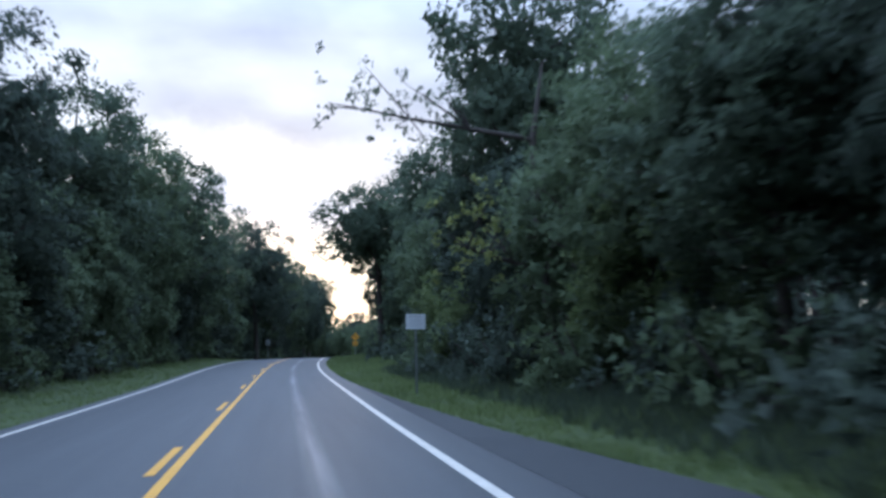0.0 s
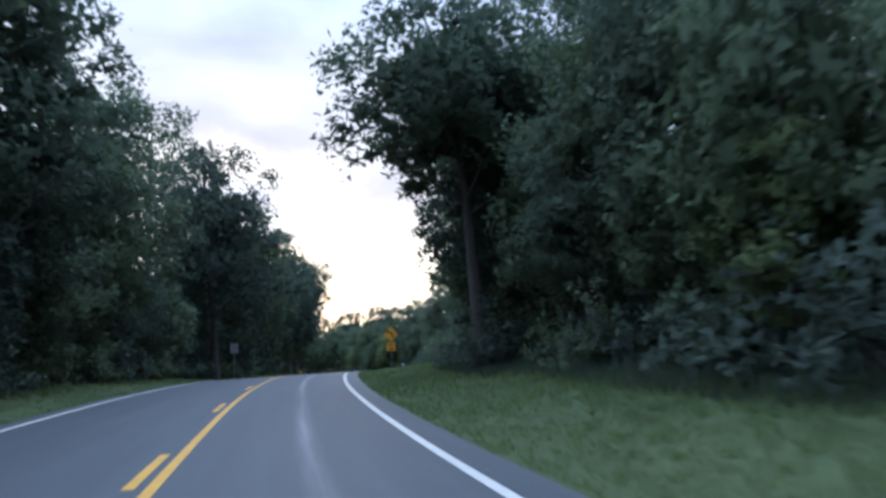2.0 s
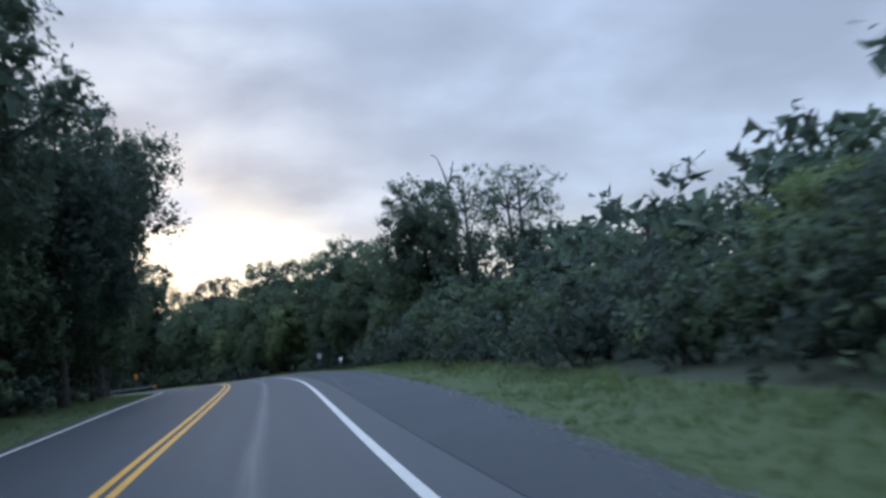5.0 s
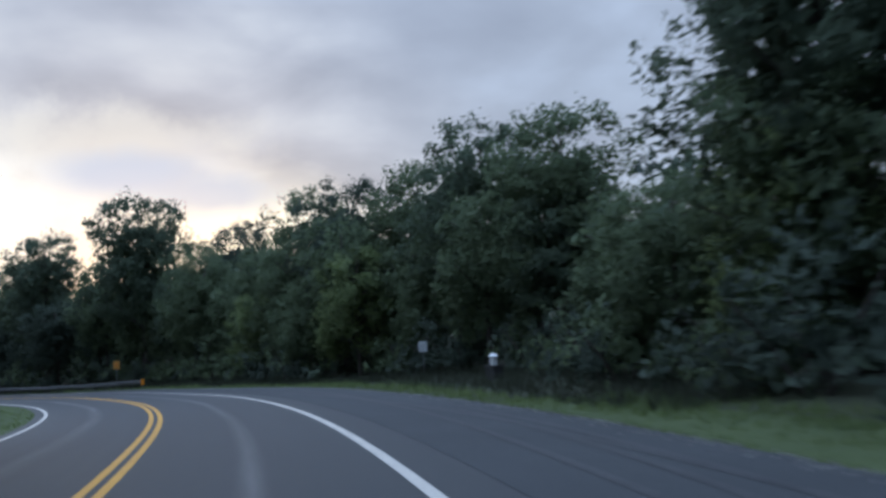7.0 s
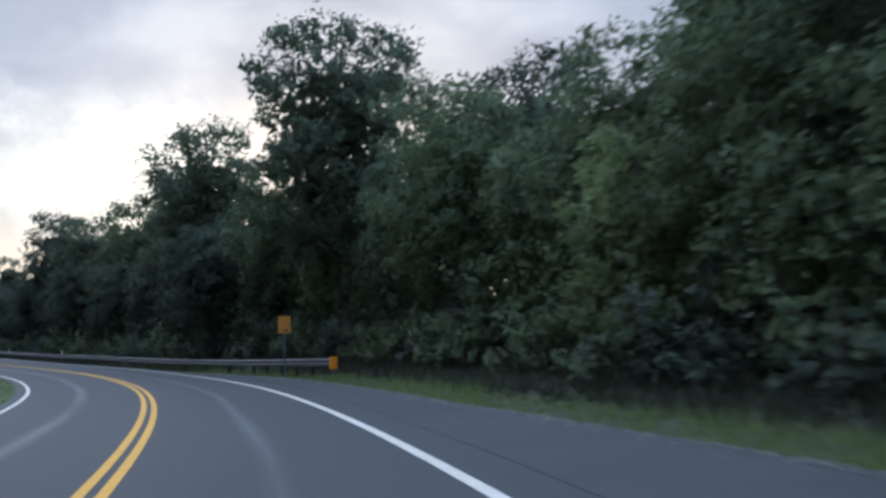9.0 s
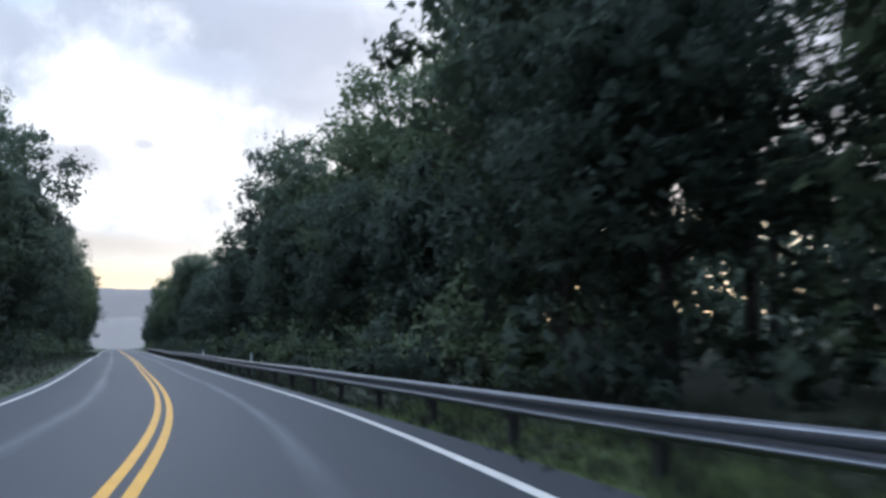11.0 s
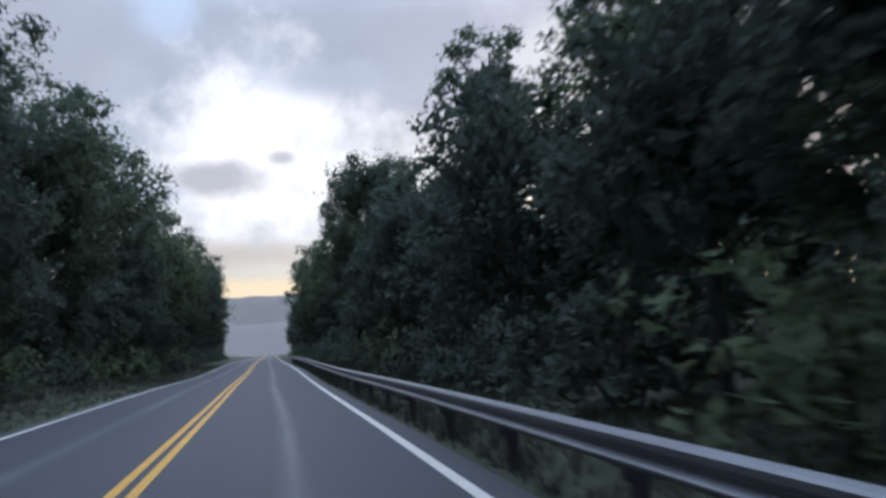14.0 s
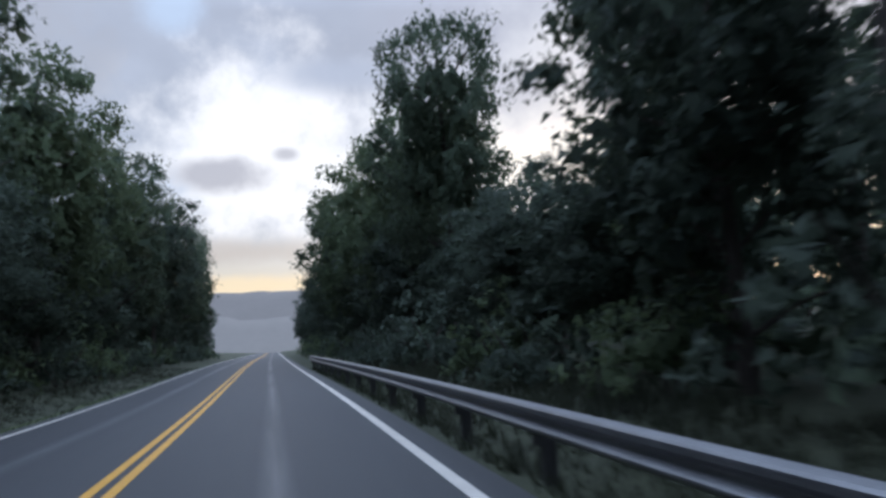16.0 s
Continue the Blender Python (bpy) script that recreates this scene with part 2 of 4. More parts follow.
SIGN_YELLOW = material("sign_yellow", [(0.2, (0.82, 0.35, 0.04)), (0.8, (0.92, 0.42, 0.05))], 3.0, rough=0.4, bump=0.0)
SIGN_AMBER = material("sign_amber", [(0.2, (0.60, 0.25, 0.05)), (0.8, (0.72, 0.32, 0.07))], 3.0, rough=0.45, bump=0.0)
SIGN_ORANGE = material("sign_orange", [(0.2, (0.85, 0.28, 0.02)), (0.8, (0.95, 0.36, 0.03))], 3.0, rough=0.4, bump=0.0)
SIGN_WHITE = material("sign_white", [(0.2, (0.62, 0.63, 0.62)), (0.8, (0.78, 0.78, 0.76))], 3.0, rough=0.45, bump=0.0)
SIGN_BLACK = material("sign_black", [(0.2, (0.02, 0.02, 0.02)), (0.8, (0.04, 0.04, 0.04))], 3.0, rough=0.5, bump=0.0)
SIGN_BACK = material("sign_back_aluminium", [(0.2, (0.30, 0.31, 0.30)), (0.8, (0.42, 0.43, 0.42))], 3.0, rough=0.5, bump=0.0, metal=0.7)
DARK_STONE = material("dark_stone", [(0.3, (0.024, 0.023, 0.022)), (0.7, (0.07, 0.067, 0.063))], 3.0, rough=0.9, bump=0.6)
# rail posts and blocks: the dark below the beam is put into their colour
RAIL_POST = material("shaded_rail_post", [(0.2, (0.035, 0.034, 0.032)), (0.8, (0.085, 0.080, 0.074))], 4.0, rough=0.8, bump=0.3, metal=0.2)
WOOD_POST = material("weathered_wood", [(0.2, (0.10, 0.085, 0.07)), (0.8, (0.22, 0.19, 0.16))], 3.0, rough=0.9, bump=0.5)
PLASTIC_WHITE = material("white_plastic", [(0.2, (0.62, 0.62, 0.60)), (0.8, (0.78, 0.78, 0.76))], 3.0, rough=0.5, bump=0.0)
# far slopes: aerial haze is mixed into these base colours
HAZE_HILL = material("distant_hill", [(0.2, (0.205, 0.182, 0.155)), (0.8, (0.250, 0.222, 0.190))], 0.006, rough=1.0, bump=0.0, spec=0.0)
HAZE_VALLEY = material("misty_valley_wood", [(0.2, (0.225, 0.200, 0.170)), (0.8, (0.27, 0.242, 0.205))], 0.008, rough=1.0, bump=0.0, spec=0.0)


def asphalt_material():
    m = bpy.data.materials.new("worn_asphalt")
    m.use_nodes = True
    nt = m.node_tree
    link = nt.links.new
    bsdf = nt.nodes["Principled BSDF"]
    coord = nt.nodes.new("ShaderNodeTexCoord")
    uv = nt.nodes.new("ShaderNodeUVMap")
    split = nt.nodes.new("ShaderNodeSeparateXYZ")
    link(uv.outputs[0], split.inputs[0])
    grain = node(nt, "ShaderNodeTexNoise", Scale=45.0, Detail=4.0, Roughness=0.7)
    patch = node(nt, "ShaderNodeTexNoise", Scale=0.22, Detail=5.0, Roughness=0.6)
    stretch = nt.nodes.new("ShaderNodeVectorMath")
    stretch.operation = "MULTIPLY"
    link(uv.outputs[0], stretch.inputs[0])
    stretch.inputs[1].default_value = (2.2, 0.09, 0)
    streak = node(nt, "ShaderNodeTexNoise", Scale=1.0, Detail=5.0, Roughness=0.6)
    link(stretch.outputs[0], streak.inputs["Vector"])
    link(coord.outputs["Object"], grain.inputs["Vector"])
    link(coord.outputs["Object"], patch.inputs["Vector"])
    # worn band in the middle of each lane, its sheen painted in as paler colour
    drift = node(nt, "ShaderNodeTexNoise", Scale=0.045, Detail=2.0, Roughness=0.5)
    link(coord.outputs["Object"], drift.inputs["Vector"])
    wobble = nt.nodes.new("ShaderNodeMath")
    wobble.operation = "MULTIPLY_ADD"
    link(drift.outputs["Fac"], wobble.inputs[0])
    wobble.inputs[1].default_value = 0.3
    link(split.outputs["X"], wobble.inputs[2])
    bands = []
    for centre, width in ((2.07, 0.24), (-1.8, 0.34)):
        d = nt.nodes.new("ShaderNodeMath")
        d.operation = "SUBTRACT"
        link(wobble.outputs[0], d.inputs[0])
        d.inputs[1].default_value = centre
        a = nt.nodes.new("ShaderNodeMath")
        a.operation = "ABSOLUTE"
        link(d.outputs[0], a.inputs[0])
        r = ramp(nt, [(0.0, (1, 1, 1)), (width, (0, 0, 0))])
        link(a.outputs[0], r.inputs[0])
        bands.append(r)
    later = nt.nodes.new("ShaderNodeMapRange")      # the far lane has its band only from the bend on
    link(split.outputs["Y"], later.inputs["Value"])
    later.inputs["From Min"].default_value, later.inputs["From Max"].default_value = 170.0, 235.0
    far_lane = nt.nodes.new("ShaderNodeMath")
    far_lane.operation = "MULTIPLY"
    link(bands[1].outputs[0], far_lane.inputs[0])
    link(later.outputs[0], far_lane.inputs[1])
    either = nt.nodes.new("ShaderNodeMath")
    either.operation = "MAXIMUM"
    link(bands[0].outputs[0], either.inputs[0])
    link(far_lane.outputs[0], either.inputs[1])
    wear_sheen = nt.nodes.new("ShaderNodeMath")
    wear_sheen.operation = "MULTIPLY"
    link(either.outputs[0], wear_sheen.inputs[0])
    link(streak.outputs["Fac"], wear_sheen.inputs[1])
    total = nt.nodes.new("ShaderNodeMath")
    total.operation = "MULTIPLY_ADD"
    link(wear_sheen.outputs[0], total.inputs[0])
    total.inputs[1].default_value = 0.46
    tone = nt.nodes.new("ShaderNodeMath")
    tone.operation = "ADD"
    half = nt.nodes.new("ShaderNodeMath")
    half.operation = "MULTIPLY"
    link(grain.outputs["Fac"], half.inputs[0])
    half.inputs[1].default_value = 0.35
    link(half.outputs[0], tone.inputs[0])
    half2 = nt.nodes.new("ShaderNodeMath")
    half2.operation = "MULTIPLY"
    link(streak.outputs["Fac"], half2.inputs[0])
    half2.inputs[1].default_value = 0.45
    link(half2.outputs[0], tone.inputs[1])
    link(tone.outputs[0], total.inputs[2])
    col = ramp(nt, [(0.2, (0.024, 0.026, 0.027)), (0.5, (0.046, 0.049, 0.050)), (0.85, (0.15, 0.155, 0.155))])
    link(total.outputs[0], col.inputs[0])
    # paler surface before the bend, darker from there on
    bend_tone = nt.nodes.new("ShaderNodeMapRange")
    link(split.outputs["Y"], bend_tone.inputs["Value"])
    bend_tone.inputs["From Min"].default_value, bend_tone.inputs["From Max"].default_value = 120.0, 165.0
    bend_tone.inputs["To Min"].default_value, bend_tone.inputs["To Max"].default_value = 1.1, 0.48
    toned = nt.nodes.new("ShaderNodeVectorMath")
    toned.operation = "SCALE"
    link(col.outputs[0], toned.inputs[0])
    link(bend_tone.outputs[0], toned.inputs["Scale"])
    link(toned.outputs[0], bsdf.inputs["Base Color"])
    rr = nt.nodes.new("ShaderNodeMapRange")
    rr.inputs["To Min"].default_value, rr.inputs["To Max"].default_value = 0.62, 0.40
    link(wear_sheen.outputs[0], rr.inputs["Value"])
    link(rr.outputs[0], bsdf.inputs["Roughness"])
    bsdf.inputs["Specular IOR Level"].default_value = 0.4
    b = node(nt, "ShaderNodeBump", Strength=0.25, Distance=0.01)
    link(grain.outputs["Fac"], b.inputs["Height"])
    link(b.outputs[0], bsdf.inputs["Normal"])
    return m


ASPHALT = asphalt_material()

# ---------------------------------------------------------------- the road's line
STEP = 20.0
HEADING = [100.9, 100.9, 100.4, 100.2, 99.3, 97.0, 93.6, 91.7, 90.6, 91.9, 97.2, 104.0, 110.4, 117.1, 124.1, 130.9, 133.4, 133.5, 133.7, 134.0, 133.7, 134.1, 134.2, 134.0, 133.8, 133.7, 133.7, 133.6, 133.7]
LEVEL = [-1.64, -1.52, -1.40, -1.21, -0.93, -0.59, -0.39, -0.74, -0.86, -0.98, -1.39, -2.11, -2.91, -3.60, -4.25, -4.69, -5.02, -5.24, -5.41, -5.67, -5.93, -6.22, -6.46, -6.67, -6.90, -7.16, -7.44, -7.73, -8.03]
BANK = [-0.012, -0.009, -0.005, 0.002, 0.022, 0.017, -0.010, -0.027, -0.018, -0.009, -0.019, -0.032, -0.027, -0.025, -0.016, -0.009, -0.011, -0.012, -0.002, 0.003, -0.008, -0.037, -0.039, -0.028, -0.016, -0.004, 0.004, 0.009, 0.013]
START = Vector((2.41, -19.91))
S_END = 900.0


def smooth(values, s):
    """Catmull-Rom over the stations, straight on past the last."""
    u = max(s, 0.0) / STEP
    n = len(values)
    if u >= n - 1:
        return values[-1] + (values[-1] - values[-5]) / 4 * (u - n + 1)
    k = int(u)
    f = u - k
    a, b, c, d = (values[min(max(k + j, 0), n - 1)] for j in (-1, 0, 1, 2))
    return b + 0.5 * f * (c - a + f * (2 * a - 5 * b + 4 * c - d + f * (3 * (b - c) + d - a)))


LINE = []       # a row a metre: x, y, z, heading, bank
_x, _y = START
for _k in range(int(S_END) + 1):
    _h = radians(smooth(HEADING, min(_k, 560)))
    LINE.append((_x, _y, smooth(LEVEL, _k), _h, smooth(BANK, _k) if _k < 440 else smooth(BANK, 440) * max(0, 1 - (_k - 440) / 60)))
    _x += math.cos(_h)
    _y += math.sin(_h)


def station(s):
    if s < 0:
        x, y, z, h, b = LINE[0]
        return x + math.cos(h) * s, y + math.sin(h) * s, z + 0.006 * s, h, b
    k = min(int(s), len(LINE) - 2)
    f = s - k
    return tuple(a + (c - a) * f for a, c in zip(LINE[k], LINE[k + 1]))


def paved(s):
    """Where the pavement ends: left and right of the centre line."""
    right = float(np.interp(s, (20, 29, 36, 48, 60, 115, 133, 160, 190, 237, 250, 268, 285, 300), (6.8, 6.1, 5.4, 4.8, 4.45, 4.4, 5.0, 7.0, 7.7, 7.3, 6.3, 6.0, 4.6, 4.2)))
    return -4.45, right


def lie(s, off):
    """Height of the ground over the centre line's level, at off metres to the right."""
    _, _, _, _, b = station(s)
    left, right = paved(s)
    if left <= off <= right:
        return -b * off - 0.012 * abs(off)
    edge = right if off > 0 else left
    z = -b * edge - 0.012 * abs(edge)
    d = abs(off - edge)
    wob = noise.noise((s * 0.06, off * 0.12, 3.0))
    if off > 0:
        rise = 1 - 0.85 * max(0, min(1, (s - 185) / 20, (256 - s) / 20))      # level ground beside the gate
        z += -0.10 * min(d, 0.5) / 0.5 + rise * (0.10 * max(0, min(d - 0.8, 3)) + 0.07 * max(0, min(d, 14) - 3.8)) + 0.07 * max(0, d - 14)
    else:
        z += -0.06 * min(d, 0.4) / 0.4 + 0.05 * max(0, min(d - 0.5, 3)) + 0.07 * max(0, d - 3.5)
    return z + wob * 0.16 * min(1, d / 2.0) if d < 40 else z + wob * 0.16


def at(s, off, up=0.0):
    """The place at off metres right of the centre line at station s, up metres over the ground."""
    x, y, z, h, _ = station(s)
    return Vector((x + math.sin(h) * off, y - math.cos(h) * off, z + lie(s, off) + up))


def turn(s):
    """Heading of the road there, as a turn about z of a thing that faces -y towards oncoming traffic."""
    return math.degrees(station(s)[3]) - 90


def mesh_object(name, verts, faces, mat, parent=None, uvs=None, shade=False):
    me = bpy.data.meshes.new(name)
    me.from_pydata(verts, [], faces)
    if uvs is not None:
        layer = me.uv_layers.new(name="UVMap")
        flat = [c for f in faces for v in f for c in uvs[v]]
        layer.data.foreach_set("uv", flat)
    me.materials.append(mat)
    if shade:
        me.polygons.foreach_set("use_smooth", [True] * len(me.polygons))
    ob = new(name, me)
    ob.parent = parent
    return ob


def part(name, bm, mat, parent=None, label=""):
    me = bpy.data.meshes.new(name)
    bm.to_mesh(me)
    bm.free()
    me.materials.append(mat)
    ob = new(name, me)
    ob.parent = parent
    if label:
        ob["label"] = label
    return ob


def thing(name, label, category, m=None, group="", kind=""):
    ob = new(name)
    if m is not None:
        ob.matrix_basis = m
    return tagged(ob, label, category, group, kind)


def ribbon(name, s0, s1, step, offs, mat, up=0.0, thick=0.0):
    """A strip along the road between offsets; offs(s) gives them from left to right."""
    verts, faces, uvs = [], [], []
    n = max(1, int(round((s1 - s0) / step)))
    cols = None
    for k in range(n + 1):
        s = s0 + (s1 - s0) * k / n
        row = offs(s)
        cols = len(row)
        for o in row:
            verts.append(at(s, o, up))
            uvs.append((o, s))
    for k in range(n):
        for j in range(cols - 1):
            a = k * cols + j
            faces.append((a, a + 1, a + cols + 1, a + cols))
    return mesh_object(name, verts, faces, mat, uvs=uvs, shade=True)


# ---------------------------------------------------------------- ground and road
def spread(a, b, n):
    return [a + (b - a) * k / n for k in range(n + 1)]


road = ribbon("road", -60, 760, 2.0, lambda s: spread(paved(s)[0], min(paved(s)[1], 4.6), 8), ASPHALT, 0.0)
tagged(road, "grey worn two-lane asphalt road descending through woods", "road", kind="structure")


def build_ground():
    """One sheet: close rows beside the road, then wider ones out to the far woods."""
    right = [0.0, 0.25, 0.6, 1.0, 1.6, 2.3, 3.2, 4.3, 5.6, 7.5, 10, 14, 20, 30, 45, 70, 110]
    verts, faces = [], []
    rows = list(np.arange(-60, 300, 3.0)) + list(np.arange(300, 780, 6.0))
    cols = 2 * len(right)
    for s in rows:
        l, r = paved(s)
        r = min(r, 4.6)
        for d in reversed(right):
            verts.append(at(s, l - d, -0.02 if d == 0 else 0))
        for d in right:
            verts.append(at(s, r + d, -0.02 if d == 0 else 0))
    for k in range(len(rows) - 1):
        for j in range(cols - 1):
            a = k * cols + j
            if j == len(right) - 1:
                continue
            faces.append((a, a + 1, a + cols + 1, a + cols))
    ob = mesh_object("ground", verts, faces, TURF, shade=True)
    ob.data.materials.append(SOIL)
    for p in ob.data.polygons:
        j = p.vertices[0] % cols
        d = right[len(right) - 1 - j] if j < len(right) else right[j - len(right)]
        # beside the pull-off the dark soil also stands for the woods' inner shadow
        if d > 5.0 or (j >= len(right) and d > 1.5 and 205 < rows[p.vertices[0] // cols] < 290) or (j >= len(right) and rows[p.vertices[0] // cols] > 290) or (d > 0.9 and rows[p.vertices[0] // cols] > 305):
            p.material_index = 1
    return tagged(ob, "grassy roadside ground running into dark woodland floor", "ground", kind="structure")


build_ground()
mesh_object("far_ground", [(-4000, -2500, -16), (4000, -2500, -16), (4000, 4500, -60), (-4000, 4500, -60)], [(0, 1, 2, 3)], SOIL)
tagged(bpy.data.objects["far_ground"], "dark wooded land reaching the horizon", "ground", kind="structure")


def marking(name, s0, s1, centre, width, mat, label):
    def sides(s):      # the double line lies a little off the dashed one's track
        c = centre + (float(np.interp(s, (115, 160), (0.0, 0.045))) if mat is YELLOW_PAINT else 0.0)
        return c - width / 2, c + width / 2

    ob = ribbon(name, s0, s1, 2.0, sides, mat, 0.005)
    return tagged(ob, label, "road marking", "painted road lines", "structure")


marking("edge_line", -60, 700, 3.72, 0.16, WHITE_PAINT, "solid white edge line on grey asphalt")
marking("edge_line", -60, 700, -3.96, 0.16, WHITE_PAINT, "solid white edge line on grey asphalt")
marking("centre_line", -60, 700, 0.12, 0.135, YELLOW_PAINT, "solid yellow centre line on grey asphalt")
DASHED_TO = 136.0
marking("centre_line", DASHED_TO, 700, -0.13, 0.135, YELLOW_PAINT, "solid yellow centre line on grey asphalt")
for k in range(-4, 14):
    s0 = 42.9 - 34.74 + 11.58 * k
    if s0 + 3.2 < DASHED_TO:
        marking("centre_dash", s0, s0 + 3.2, -0.13, 0.135, YELLOW_PAINT, "broken yellow passing dash on grey asphalt")


def shoulder_edge(s):
    return paved(s)[1]


shoulder = ribbon("paved_shoulder", 128, 285, 2.0, lambda s: spread(4.5, max(shoulder_edge(s), 4.62), 4), GRAVEL, 0.006)
apron = ribbon("paved_shoulder", -40, 56, 2.0, lambda s: spread(4.5, max(shoulder_edge(s), 4.62), 4), GRAVEL, 0.006)
tagged(apron, "dark asphalt apron widening beside the road", "shoulder", kind="structure")
tagged(shoulder, "wide dark gravelly asphalt pull-off beside the road", "shoulder", kind="structure")

# ---------------------------------------------------------------- trees
RNG = np.random.default_rng(7)


def tube(bm, points, radii, sides=7):
    """A tapered limb through the points."""
    rings = []
    for k, (p, r) in enumerate(zip(points, radii)):
        d = (points[min(k + 1, len(points) - 1)] - points[max(k - 1, 0)]).normalized()
        side = d.cross(Vector((0.3, 1, 0.2))).normalized()
        other = d.cross(side)
        rings.append([bm.verts.new(p + (side * math.cos(a) + other * math.sin(a)) * r)
                      for a in (2 * math.pi * j / sides for j in range(sides))])
    for a, b in zip(rings, rings[1:]):
        for j in range(sides):
            bm.faces.new((a[j], a[(j + 1) % sides], b[(j + 1) % sides], b[j]))
    bm.faces.new(rings[-1])


def leaf_fans(pos, mid, size, flat=0.42):
    """Pointed leaves at the places given: corners and shading directions turned out from the middle of their mass."""
    n = len(pos)
    out = pos - mid
    out /= np.linalg.norm(out, axis=1)[:, None] + 1e-6
    nrm = RNG.normal(size=(n, 3)) + np.array([0, 0, 0.7])
    nrm /= np.linalg.norm(nrm, axis=1)[:, None]
    nrm *= np.where(((out + np.array([0, 0, 0.35])) * nrm).sum(axis=1) < 0, -1.0, 1.0)[:, None]      # upper side outwards
    t = np.cross(nrm, RNG.normal(size=(n, 3)))
    t /= np.linalg.norm(t, axis=1)[:, None]
    b = np.cross(nrm, t)
    sz = size * (0.6 + 0.8 * RNG.random((n, 1)))
    v = np.stack([pos - t * sz * 0.5 + b * sz * 0.5, pos - t * sz * 0.9 - b * sz * 0.42, pos + t * sz], axis=1)
    soft = out + nrm * flat + np.array([0, 0, 0.45])
    soft /= np.linalg.norm(soft, axis=1)[:, None]
    return v.reshape(-1, 3), np.repeat(soft, 3, axis=0)


def scatter(centres, radii, per, power):
    d = RNG.normal(size=(len(centres) * per, 3))
    d /= np.linalg.norm(d, axis=1)[:, None]
    r = np.repeat(np.asarray(radii), per)[:, None]
    return np.repeat(np.asarray(centres, dtype=float), per, axis=0) + d * r * RNG.random((len(d), 1)) ** power * np.array([1, 1, 0.75])


def sprays(centres, radii, per):
    """Leaves gathered in small flattish sprays over the outer and upper side of round masses."""
    c, r = np.asarray(centres, dtype=float), np.asarray(radii, dtype=float)
    k = max(1, round(per / 11))
    each = max(1, per // k)
    d = RNG.normal(size=(len(c) * k, 3)) + np.array([0, 0, 0.3])
    d /= np.linalg.norm(d, axis=1)[:, None]
    rk = np.repeat(r, k)[:, None]
    hub = np.repeat(c, k, axis=0) + d * rk * (0.42 + 0.46 * RNG.random((len(d), 1)) ** 0.7) * np.array([1, 1, 0.8])
    q = RNG.normal(size=(len(d) * each, 3))
    de = np.repeat(d, each, axis=0)
    q -= de * (q * de).sum(axis=1)[:, None] * 0.6
    return np.repeat(hub, each, axis=0) + q * np.repeat(rk * (0.19 + 0.10 * RNG.random((len(d), 1))), each, axis=0), k * each


def leaf_mesh(name, centres, spread_r, per, size, mat, middles, core=(), inner=18, most=0.27, heart=0.0):
    """Sprays of small leaves round each centre; core: inner masses of larger overlapping leaves."""
    m = np.asarray(middles, dtype=float) * 0.35 + np.asarray(centres, dtype=float) * 0.65 - np.array([0, 0, 0.15])
    places, count = sprays(centres, spread_r, per)
    co, normals = leaf_fans(places, np.repeat(m, count, axis=0), size)
    if len(core):
        q = np.array([c[0] for c in core], dtype=float)
        r = np.array([c[1] for c in core])
        away = q - np.array([0, 0, 1.0]) if len(q) > 400 else q * 0.55 + q.mean(axis=0) * 0.45
        if heart:      # broad leaf masses in the crown's shaded middle
            c3 = scatter(away, r * 0.9, 6, 0.5)
            c3, n3 = leaf_fans(c3, np.repeat(away, 6, axis=0), heart, 0.3)
            co, normals = np.vstack([co, c3]), np.vstack([normals, n3])
        c2, n2 = leaf_fans(scatter(q, r * 0.62, inner, 0.5), np.repeat(away, inner, axis=0), np.repeat(np.minimum(r * 0.36, most), inner)[:, None], 0.3)
        co, normals = np.vstack([co, c2]), np.vstack([normals, n2])
    count = len(co) // 3
    me = bpy.data.meshes.new(name)
    me.vertices.add(len(co))
    me.vertices.foreach_set("co", co.reshape(-1))
    me.loops.add(len(co))
    me.loops.foreach_set("vertex_index", np.arange(len(co), dtype=np.int32))
    me.polygons.add(count)
    me.polygons.foreach_set("loop_start", np.arange(0, 3 * count, 3, dtype=np.int32))
    me.update()
    me.polygons.foreach_set("use_smooth", np.ones(count, dtype=bool))
    me.normals_split_custom_set(normals.tolist())
    me.materials.append(mat)
    return me


